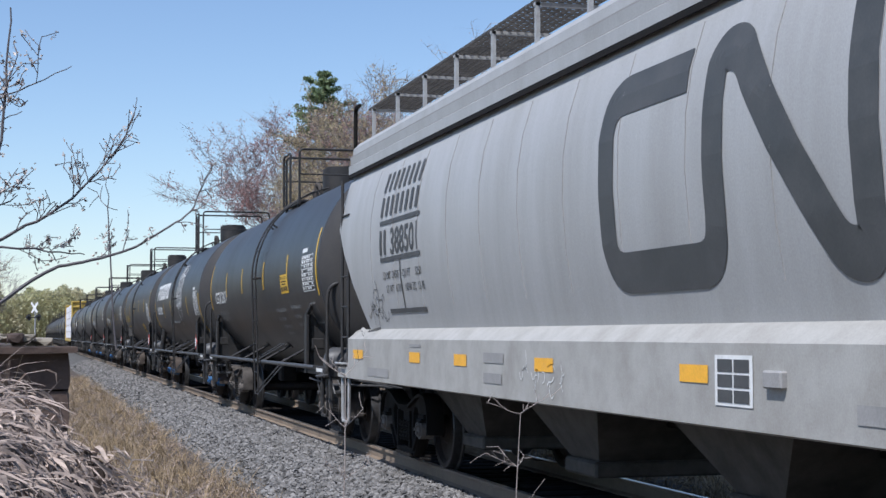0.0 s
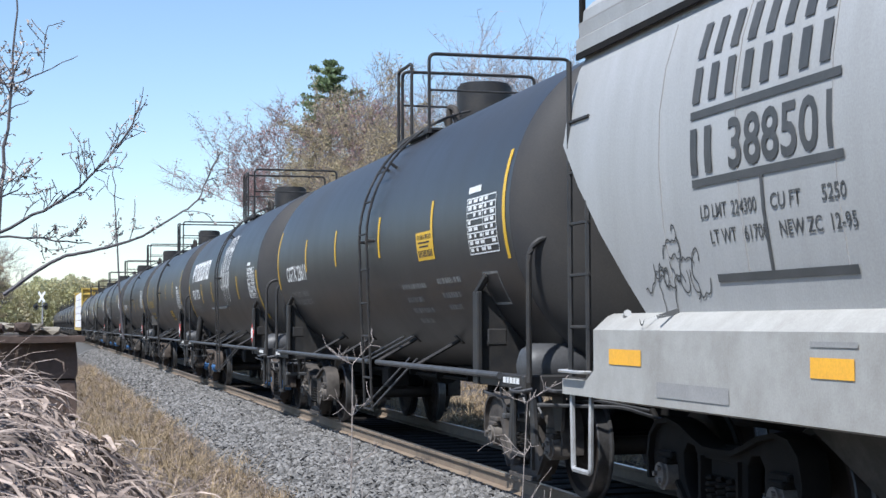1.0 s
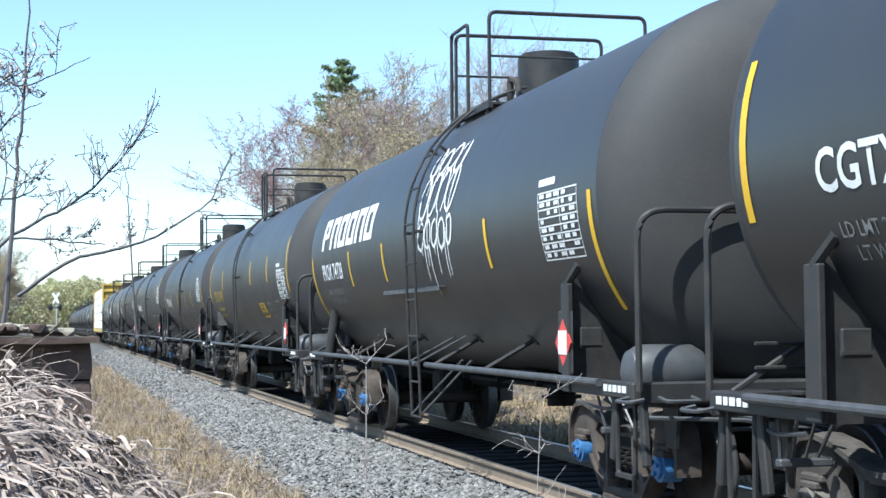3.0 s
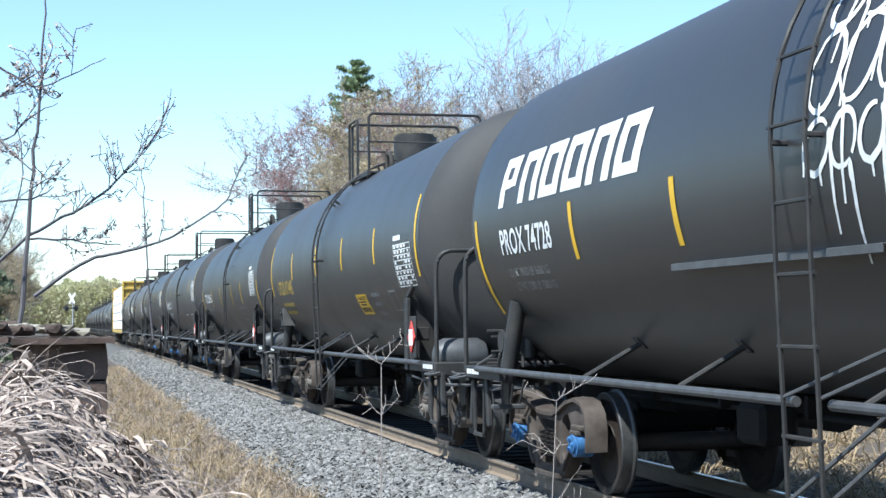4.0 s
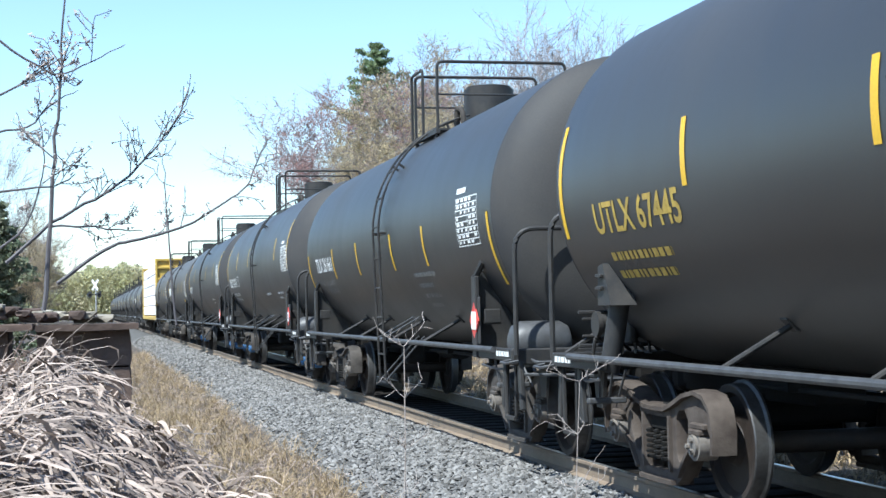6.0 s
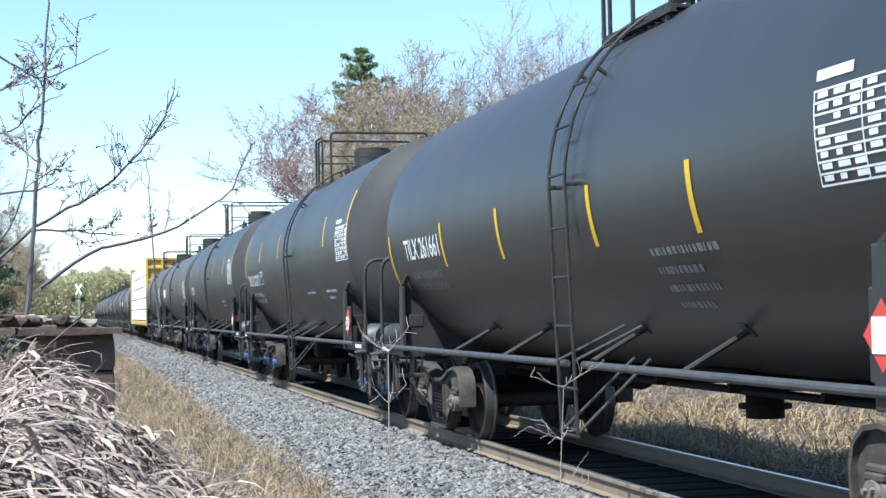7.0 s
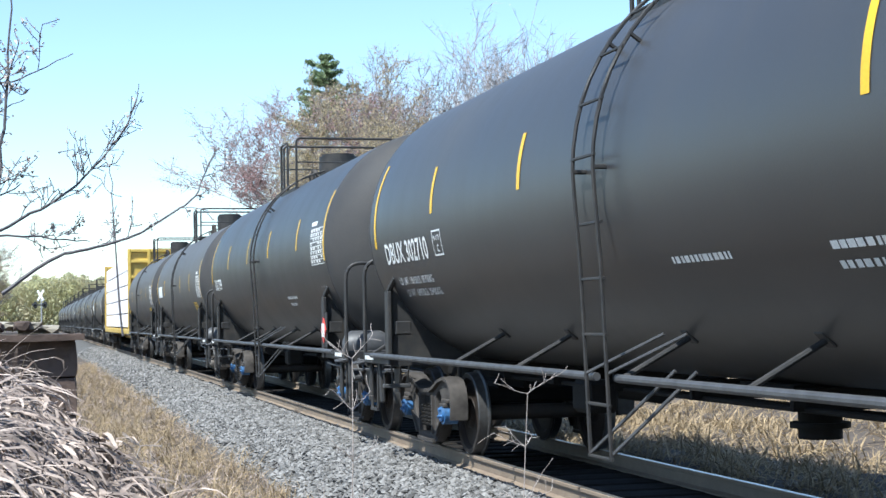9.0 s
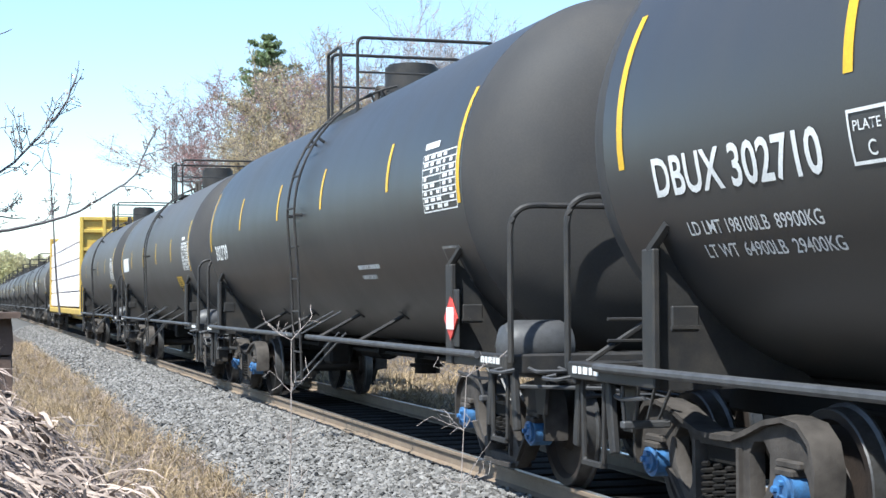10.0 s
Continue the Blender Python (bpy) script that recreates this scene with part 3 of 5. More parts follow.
    rod(bm, bw + Vector((0, -0.1, -0.2)), (-0.55, h - 0.85, 1.1), 0.025, 6)
    part("brake_wheel", bm, M["fit"], car)
    bm = bmesh.new()
    rod(bm, (-0.50, h - 0.80, 1.65), (-1.40, h - 0.80, 1.10), 0.022, 6)
    for z in (1.25, 1.4):
        rod(bm, (-1.25, h - 0.82, z), (1.25, h - 0.82, z), 0.013, 6)
    part("end_brace", bm, M["fit"], car)
    # small gear at both ends: hanging plates, sill steps, pipes, hand loops
    for e in (-1, 1):
        bm = prism(bmesh.new(), [(e * (h - 0.70), 0.98), (e * (h - 1.02), 0.98), (e * (h - 0.94), 0.62), (e * (h - 0.78), 0.62)], -1.12, -1.09)
        part("hanger_plate", bm, M["fit"], car)
        for inset, turn in ((0.66, 8), (1.24, -10)):
            bm = box(bmesh.new(), (-1.40, e * (h - inset), 0.75), (0.05, 0.09, 0.48), 0.01, Matrix.Rotation(radians(turn * e), 4, "X"))
            part("hanger_bar", bm, M["fit"], car)
        bm = tube(bmesh.new(), bend([(-1.47, e * (h - 1.9), 0.92), (-1.42, e * (h - 1.4), 0.88), (-1.30, e * (h - 0.9), 0.94), (-0.9, e * (h - 0.62), 0.90), (-0.4, e * (h - 0.55), 0.80)], 0.15), 0.014, 6)
        part("brake_pipe", bm, M["rod"], car, "thin worn brake pipe")
        bm = tube(bmesh.new(), bend([(-1.49, e * (h - 0.72), 1.00), (-1.60, e * (h - 0.72), 0.98), (-1.60, e * (h - 0.44), 0.98), (-1.49, e * (h - 0.44), 1.00)], 0.05), 0.014, 6)
        part("hand_loop", bm, M["rod"], car)
        bm = bmesh.new()
        for k in range(4):
            rod(bm, (-1.44 + 0.1 * k, e * (h - 1.5 - 0.04 * k), 0.98), (-1.40 + 0.1 * k, e * (h - 1.44 + 0.05 * k), 0.70), 0.012, 5)
        box(bm, (-1.26, e * (h - 1.46), 0.72), (0.34, 0.07, 0.05), 0.01)
        part("release_rod", bm, M["rod"], car)
    if opts.get("post"):
        part("brake_valve", valve_gear(h - 1.15), M["fit"], car, "brake valve with pipes on the end platform")
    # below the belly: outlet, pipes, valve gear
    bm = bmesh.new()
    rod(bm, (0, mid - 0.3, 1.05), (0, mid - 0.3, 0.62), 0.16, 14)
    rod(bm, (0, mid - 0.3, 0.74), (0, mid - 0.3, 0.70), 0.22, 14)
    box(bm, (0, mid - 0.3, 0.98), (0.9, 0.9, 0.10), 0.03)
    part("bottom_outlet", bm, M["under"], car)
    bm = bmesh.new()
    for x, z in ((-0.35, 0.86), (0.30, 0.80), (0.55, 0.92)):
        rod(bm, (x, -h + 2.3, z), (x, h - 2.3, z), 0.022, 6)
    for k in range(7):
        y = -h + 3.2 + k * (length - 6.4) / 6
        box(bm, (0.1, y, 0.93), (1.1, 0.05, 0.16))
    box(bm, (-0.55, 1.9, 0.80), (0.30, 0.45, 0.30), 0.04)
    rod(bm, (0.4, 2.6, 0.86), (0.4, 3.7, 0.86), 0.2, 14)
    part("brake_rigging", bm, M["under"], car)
    # stripes
    for y, a0, a1 in bands:
        part("reflector", band(y, a0, a1), M["yellow"], car, "yellow reflective strip")
    return car


def mark(car, text, height, y, deg, mat, width=None, name="lettering"):
    bm = lettering(text, height)
    if width:
        widen(bm, width)
    return tagged(part(name, wrap(bm, y, deg), mat, car, smooth=False), kind="stuff" if height < 0.15 else "")


def bars(car, rows, y, deg, mat, seed=1):
    """Lines of lettering too small to read: rows of (offset down in m, height, width)."""
    rnd = random.Random(seed)
    bm = bmesh.new()
    for down, hgt, width in rows:
        u = 0.0
        while u < width:
            w = min(rnd.uniform(0.5, 1.6) * hgt, width - u)
            sheet(bm, u, -down - hgt, u + w, -down)
            u += w + hgt * rnd.uniform(0.25, 0.6)
    return tagged(part("stencil", wrap(bm, y, deg), mat, car, smooth=False), kind="stuff")


def data_table(car, y, deg, w, hgt, rows=8, mat="white"):
    """A ruled test-data panel: frame lines and blocks of figures on black."""
    rnd = random.Random(5)
    bm = bmesh.new()
    for i in range(rows + 1):
        v = -hgt * i / rows
        sheet(bm, 0, v - 0.012, w, v)
    for u in (0, w * 0.55, w - 0.012):
        sheet(bm, u, -hgt, u + 0.012, 0, 4)
    for i in range(rows):
        for j in range(5):
            if rnd.random() < 0.8:
                u, v = w * (0.05 + 0.19 * j), -hgt * (i + 0.75) / rows
                sheet(bm, u, v, u + w * rnd.uniform(0.07, 0.14), v + hgt / rows * 0.5)
    sheet(bm, 0.02, 0.05, w * 0.45, 0.11)
    return part("data_panel", wrap(bm, y, deg), M[mat], car, "white ruled test-data panel", smooth=False)


def notice(car, y, deg, w, hgt, mat="yellow"):
    bm = sheet(bmesh.new(), 0, -hgt, w, 0, 6)
    p = part("notice", wrap(bm, y, deg, 0.004), M[mat], car, "yellow notice panel", smooth=False)
    if mat != "yellow":
        return p
    bm = widen(lettering("FOR CHEMICAL EMERGENCY", hgt * 0.16), w * 0.86)
    bmesh.ops.translate(bm, vec=(w * 0.07, -hgt * 0.26, 0), verts=bm.verts)
    for v, a, b in ((0.40, 0.10, 0.80), (0.54, 0.18, 0.72)):
        sheet(bm, w * a, -hgt * v, w * b, -hgt * (v - 0.06))
    # the number below as plain bars
    for k in range(10):
        u = w * (0.08 + 0.081 * k + (0.02 if k > 2 else 0) + (0.02 if k > 5 else 0))
        sheet(bm, u, -hgt * 0.88, u + w * 0.055, -hgt * 0.64)
    tagged(part("notice_text", wrap(bm, y, deg, 0.006), M["tank_head"], p, smooth=False), kind="stuff")
    return p


def outline(car, y, deg, w, hgt, mat="dim", line=0.025):
    bm = bmesh.new()
    sheet(bm, 0, -hgt, w, -hgt + line)
    sheet(bm, 0, -line, w, 0)
    sheet(bm, 0, -hgt, line, 0, 4)
    sheet(bm, w - line, -hgt, w, 0, 4)
    return part("label_frame", wrap(bm, y, deg), M[mat], car, smooth=False)


def placard(car, y, number=""):
    """A red and white diamond hazard placard on its holder near the car's end."""
    bm = bmesh.new()
    box(bm, (0, 0, 0), (0.012, 0.27, 0.27))
    bm.transform(Matrix.Translation((-1.51, y, 1.38)) @ Matrix.Rotation(radians(45), 4, "X"))
    p = part("placard", bm, M["red"], car, "red and white diamond placard")
    bm = bmesh.new()
    box(bm, (-1.519, y, 1.38), (0.006, 0.19, 0.19))
    part("placard_face", bm, M["white"], p)
    if number:
        bm = widen(lettering(number, 0.11), 0.16)
        for v in bm.verts:
            v.co = Vector((-1.524, y + 0.08 - v.co.x, 1.325 + v.co.y))
        tagged(part("placard_number", bm, M["signal"], p, "", False), kind="stuff")
    bm = bmesh.new()
    box(bm, (-1.488, y, 1.38), (0.02, 0.34, 0.5), 0.01)
    rod(bm, (-1.488, y, 1.1), (-1.488, y, 1.2), 0.03, 6)
    part("placard_holder", bm, M["fit"], p)
    return p


def even(c0, c1, first, last, n, ends, mids):
    """Bands at even steps between the two end bands, in the car's own space."""
    c = (c0 + c1) / 2
    out = []
    for i in range(n):
        y = first + (last - first) * i / (n - 1)
        out.append((y - c, *(ends if i in (0, n - 1) else mids)))
    return out


def strips(c, ys, ends, mids):
    """Bands at given places along the train, in the car's own space."""
    return [(y - c, *(ends if i in (0, len(ys) - 1) else mids)) for i, y in enumerate(ys)]


TRAIN = []


def enter(car, c):
    car.location = (XC, c, 0)
    TRAIN.append((car, c))
    return car


# black car with a yellow notice, behind the hopper
c0, c1 = 20.6, 35.8
c = (c0 + c1) / 2
car = enter(tank_car("black tank car with yellow strips, a yellow notice and dusty trucks", c1 - c0, 1.02, 1.33, strips(c, (21.62, 24.15, 26.68, 29.42, 31.76, 34.47), (-16, 20), (-8, 10)), {"ladder": 27.12 - c, "deck": 0.5, "steel": "truck"}), c)
mark(car, "CGTX 23611", 0.23, 33.62 - c, -12.0, M["white"], 1.76)
mark(car, "LD LMT 213300 LB  96850 KG", 0.085, 33.5 - c, -21.5, M["dim"], 1.5)
mark(car, "LT WT  72200 LB  32750 KG", 0.085, 33.4 - c, -26.5, M["dim"], 1.5)
notice(car, 24.82 - c, -1.2, 0.70, 0.30)
data_table(car, 22.8 - c, 6.5, 0.95, 0.52, 8)
bars(car, [(0, 0.06, 1.1), (0.16, 0.06, 0.7), (0.30, 0.06, 0.9), (0.44, 0.06, 0.6)], 25.9 - c, -21, M["dim"], 3)
bars(car, [(0, 0.06, 0.9), (0.16, 0.06, 0.7), (0.30, 0.06, 0.5)], 24.3 - c, -20, M["dim"], 4)
outline(car, 22.6 - c, -19.5, 0.5, 0.34)

# black car with a slanted white trade mark
c0, c1 = 35.8, 51.08
c = (c0 + c1) / 2
car = enter(tank_car("black tank car with a large slanted white mark and spray-painted tag", c1 - c0, 1.35, 1.38, strips(c, (37.15, 40.05, 44.64, 46.8, 49.7), (-36, 0), (-18.5, -1)), {"ladder": 42.72 - c, "deck": 0.18, "steel": "rust_truck", "cap": "cap_blue", "rail": 1.0, "post": "pipe", "hoop_top": 2.34}), c)
for k in range(6):
    bm = bmesh.new()
    # six slanted blocks, each with a slot, stand in for the mark
    u, w, hh, s = 0.06 + k * 0.62, 0.52, 0.46, 0.13
    sheet(bm, u, 0, u + 0.16, hh, 3, s)
    sheet(bm, u + w - 0.16, hh * 0.38 if k == 0 else 0, u + w, hh, 3, s * (0.62 if k == 0 else 1))
    sheet(bm, u + 0.16 + s * 0.75, hh * 0.78, u + w - 0.16 + s * 0.75, hh, 1, s * 0.2)
    if k % 3 != 1:
        sheet(bm, u + 0.16 + s * 0.05, 0.0 if k > 1 else hh * 0.36, u + w - 0.16 + s * 0.05, hh * 0.2 if k > 1 else hh * 0.54, 1, s * 0.2)
    part("mark_block", wrap(bm, 48.95 - c, 2.5), M["white"], car, "slanted white block of the mark", smooth=False)
mark(car, "PROX 74728", 0.225, 48.9 - c, -13.6, M["white"], 1.54)
mark(car, "LD LMT 190300 LB  86300 KG", 0.08, 48.85 - c, -21.8, M["dim"], 1.2)
mark(car, "LT WT  72700 LB  33000 KG", 0.08, 48.75 - c, -27.0, M["dim"], 1.15)
data_table(car, 38.4 - c, 2.5, 0.98, 0.56, 8)
placard(car, 37.9 - c)


def stroke(bm, pts, wide):
    """A brush line with a changing width, as flat quads."""
    pts = [Vector((x, y, 0)) for x, y in pts]
    n = len(pts)
    last = None
    for i, p in enumerate(pts):
        d = (pts[min(i + 1, n - 1)] - pts[max(i - 1, 0)]).normalized()
        w = wide * (0.55 + 0.45 * math.sin(math.pi * i / (n - 1)))
        here = [bm.verts.new(p + Vector((-d.y, d.x, 0)) * w), bm.verts.new(p - Vector((-d.y, d.x, 0)) * w)]
        if last:
            bm.faces.new((last[0], last[1], here[1], here[0]))
        last = here


rnd = random.Random(8)
bm = bmesh.new()
for row, (foot, tall, count, step) in enumerate(((0.0, 0.34, 5, 0.20), (0.36, 0.46, 4, 0.25), (0.80, 0.34, 4, 0.23))):
    for k in range(count):
        # each sprayed letter: a leaning open loop with a tail and a drip
        cx, cy, lean, turn = 0.14 + 1.5 * k * step + 0.06 * row, foot + tall / 2 + rnd.uniform(-0.03, 0.03), rnd.uniform(0.1, 0.35), rnd.uniform(0, 6.28)
        wx, wy = 1.5 * step * rnd.uniform(0.36, 0.5), tall * rnd.uniform(0.42, 0.54)
        loop = []
        for i in range(23):
            a = turn + i * rnd.uniform(0.25, 0.285)
            yy = wy * math.sin(a)
            loop.append((cx + wx * math.cos(a) + lean * yy, cy + yy))
        stroke(bm, loop, 0.022)
        stroke(bm, [(loop[-1][0] + (0.10 - 0.02 * i) * i * 0.2, loop[-1][1] + (0.05 - 0.03 * i) * i * 0.5) for i in range(8)], 0.018)
        if rnd.random() < 0.6:
            x, y = cx + rnd.uniform(-0.05, 0.05), foot + 0.03
            stroke(bm, [(x, y - 0.03 * i) for i in range(4)], 0.012)
tagged(part("spray_tag", wrap(bm, 42.72 - c, -8), M["white"], car, "white spray-painted scrawl", smooth=False), kind="stuff")
bm = bmesh.new()
box(bm, (-1.45, 43.4 - c, 1.93), (0.09, 2.8, 0.012), 0.003)
box(bm, (-1.49, 43.4 - c, 1.91), (0.012, 2.8, 0.05), 0.003)
part("side_ledge", bm, M["rod"], car, "thin steel ledge across the tank side")

# black car with gold lettering
c0, c1 = 51.08, 66.45
c = (c0 + c1) / 2
car = enter(tank_car("black tank car with gold lettering and brown rust bloom", c1 - c0, 1.37, 1.25, strips(c, (52.45, 54.93, 57.38, 59.8, 62.44, 65.22), (-17, 19), (-8, 9.5)), {"ladder": 59.25 - c, "deck": 0.1, "steel": "rust_truck", "post": "bracket", "hoop": 0.70, "hoop_top": 2.36}), c)
mark(car, "UTLX 67445", 0.24, 64.45 - c, -16.8, M["gold"], 1.85)
bars(car, [(0, 0.07, 1.3), (0.16, 0.07, 1.2)], 64.3 - c, -23, M["gold"], 6)
notice(car, 56.85 - c, -22.2, 0.75, 0.32)
data_table(car, 53.7 - c, -1.2, 0.98, 0.52, 8)
outline(car, 54.55 - c, -21.7, 0.44, 0.30)
bars(car, [(0, 0.06, 0.55), (0.14, 0.06, 0.5), (0.28, 0.06, 0.5)], 55.7 - c, -22, M["dim"], 9)
placard(car, 52.85 - c)

# black car, clean white figures
c0, c1 = 66.45, 82.3
c = (c0 + c1) / 2
car = enter(tank_car("black tank car with white figures and a clean shell", c1 - c0, 1.3, 1.58, strips(c, (67.75, 70.9, 72.94, 75.64, 77.94, 80.72), (-31, -2), (-19.5, -1.2)), {"ladder": 73.40 - c, "deck": 0.15}), c)
mark(car, "TILX 261661", 0.235, 79.87 - c, -14.2, M["white"], 1.76)
mark(car, "LD LMT 190600 LB  86450 KG", 0.085, 79.8 - c, -23.5, M["dim"], 1.5)
mark(car, "LT WT  72400 LB  32850 KG", 0.085, 79.7 - c, -29.0, M["dim"], 1.45)
data_table(car, 69.1 - c, 6.0, 0.95, 0.52, 8)
bars(car, [(0, 0.06, 1.2), (0.15, 0.06, 0.8), (0.30, 0.06, 0.9), (0.45, 0.06, 0.6)], 71.9 - c, -22, M["dim"], 12)
placard(car, 68.5 - c)

# long black car with high strips
c0, c1 = 82.3, 98.85
c = (c0 + c1) / 2
car = enter(tank_car("long black tank car with white figures and high yellow strips", c1 - c0, 1.55, 1.65, strips(c, (83.80, 85.94, 91.53, 94.46, 97.12), (-7, 31), (2, 20)), {"size": (1.575, 2.59), "ladder": 89.62 - c, "deck": 0.2, "cap": "cap_blue", "rail": 0.9}), c)
mark(car, "DBUX 302710", 0.23, 96.7 - c, -14.4, M["white"], 1.94)
mark(car, "LD LMT 198100LB  89900KG", 0.085, 96.42 - c, -24.0, M["white"], 1.5)
mark(car, "LT WT  64900LB  29400KG", 0.085, 96.32 - c, -29.5, M["white"], 1.5)
outline(car, 94.5 - c, -4.4, 0.34, 0.27, "white", 0.018)
mark(car, "PLATE", 0.05, 94.46 - c, -8.2, M["white"], 0.24)
mark(car, "C", 0.075, 94.36 - c, -12.8, M["white"], 0.075)
data_table(car, 84.80 - c, 11.0, 1.05, 0.52, 8)
bars(car, [(0, 0.05, 0.9)], 88.7 - c, -24, M["white"], 14)
bars(car, [(0, 0.05, 1.0), (0.12, 0.05, 0.6)], 86.6 - c, -24, M["white"], 15)
outline(car, 84.6 - c, -20, 0.42, 0.36, "dim")
placard(car, 84.05 - c, "1267")

# the next three
PITCH = 15.85
c0, c1 = 98.85, 115.9
c = (c0 + c1) / 2
car = enter(tank_car("long black tank car with white figures", c1 - c0, 1.65, 1.6, strips(c, (100.5, 102.8, 105.8, 108.45, 111.4, 114.3), (-7, 31), (2, 20)), {"size": (1.575, 2.59), "ladder": -0.4, "deck": 0.5, "cap": "cap_blue", "rail": 0.9}), c)
mark(car, "302739", 0.23, 113.9 - c, -12.8, M["white"], 1.2)
data_table(car, 101.55 - c, 11, 1.0, 0.52, 8)
bars(car, [(0, 0.05, 0.9), (0.12, 0.05, 0.6)], 104.6 - c, -24, M["white"], 15)
outline(car, 101.3 - c, -20, 0.42, 0.36, "dim")
placard(car, 100.85 - c)
plain = enter(tank_car("grey-black tank car with faded strips and a white panel", PITCH, 1.4, 1.4, even(0, PITCH, 1.4, PITCH - 1.4, 6, (-17, 19), (-8, 9)), {"rail": 0.8, "skin": "tank_dusty"}), 115.9 + PITCH / 2)
notice(plain, -4.2, -20, 0.75, 0.32)
notice(plain, 6.0, 3, 1.3, 0.34, "white")
data_table(plain, -5.6, 4, 0.95, 0.52)
far = tank_car("brown-dusted black tank car with faded markings", PITCH, 1.4, 1.4, even(0, PITCH, 1.4, PITCH - 1.4, 6, (-17, 19), (-8, 9)), {"rail": 0.8, "ladder": -0.2, "skin": "tank_dusty"})
notice(far, -4.4, -20, 0.75, 0.32)
data_table(far, -5.6, 4, 0.95, 0.52)
enter(far, 115.9 + PITCH * 1.5)
NEAR_WHEELS = len(WHEELSETS)


# ---- the lumber car ----
def lumber_car(length):
    car = tagged(new("lumber_car"), "yellow centre-beam flat car loaded with white-wrapped lumber", "flat car", "cars of the train")
    h = length / 2
    bm = bmesh.new()
    box(bm, (0, 0, 1.10), (2.85, length - 1.4, 0.24), 0.03)
    box(bm, (0, 0, 0.85), (0.8, length - 3, 0.4), 0.03)
    part("deck", bm, M["car_yellow"], car)
    for e in (-1, 1):
        y = e * (h - 0.85)
        bulk = part("bulkhead", box(bmesh.new(), (0, y + e * -0.05, 3.0), (2.75, 0.05, 3.5), 0.01), M["car_yellow"], car, "yellow braced end bulkhead")
        for x in (-1.36, -0.5, 0.5, 1.36):
            part("bulkhead_post", box(bmesh.new(), (x, y, 2.98), (0.14, 0.22, 3.55), 0.02), M["car_yellow"], bulk)
        for z in (1.4, 2.1, 2.8, 3.5, 4.2, 4.68):
            part("bulkhead_rib", box(bmesh.new(), (0, y, z), (2.8, 0.18, 0.14), 0.02), M["car_yellow"], bulk)
        bm = bmesh.new()
        box(bm, (0, e * (h - 0.4), 0.84), (0.25, 0.8, 0.25), 0.03)
        part("coupler", bm, M["under"], car)
        truck(car, e * (h - 2.3))
    bm = bmesh.new()
    for k in range(13):
        box(bm, (0, -h + 1.6 + k * (length - 3.2) / 12, 2.9), (0.16, 0.16, 3.4))
    box(bm, (0, 0, 4.62), (0.4, length - 1.8, 0.14))
    part("centre_beam", bm, M["car_yellow"], car)
    rnd = random.Random(4)
    n, lay = 4, 5
    for s in (-1, 1):
        for i in range(n):
            for k in range(lay):
                wlen = (length - 2.6) / n
                bm = bmesh.new()
                box(bm, (s * (0.75 + rnd.uniform(-0.015, 0.015)), -h + 1.3 + wlen * (i + 0.5), 1.58 + 0.645 * k), (1.22, wlen - 0.12, 0.60), 0.025)
                b = part("lumber_pack", bm, M["lumber"], car, "white plastic-wrapped lumber pack")
    return car


enter(lumber_car(24.0), 147.6 + 12.2)
y = 172.0
for k in range(10):
    enter(copy_thing(far if k % 3 else plain, pose(0, 0, 0)), y + PITCH / 2)
    y += PITCH


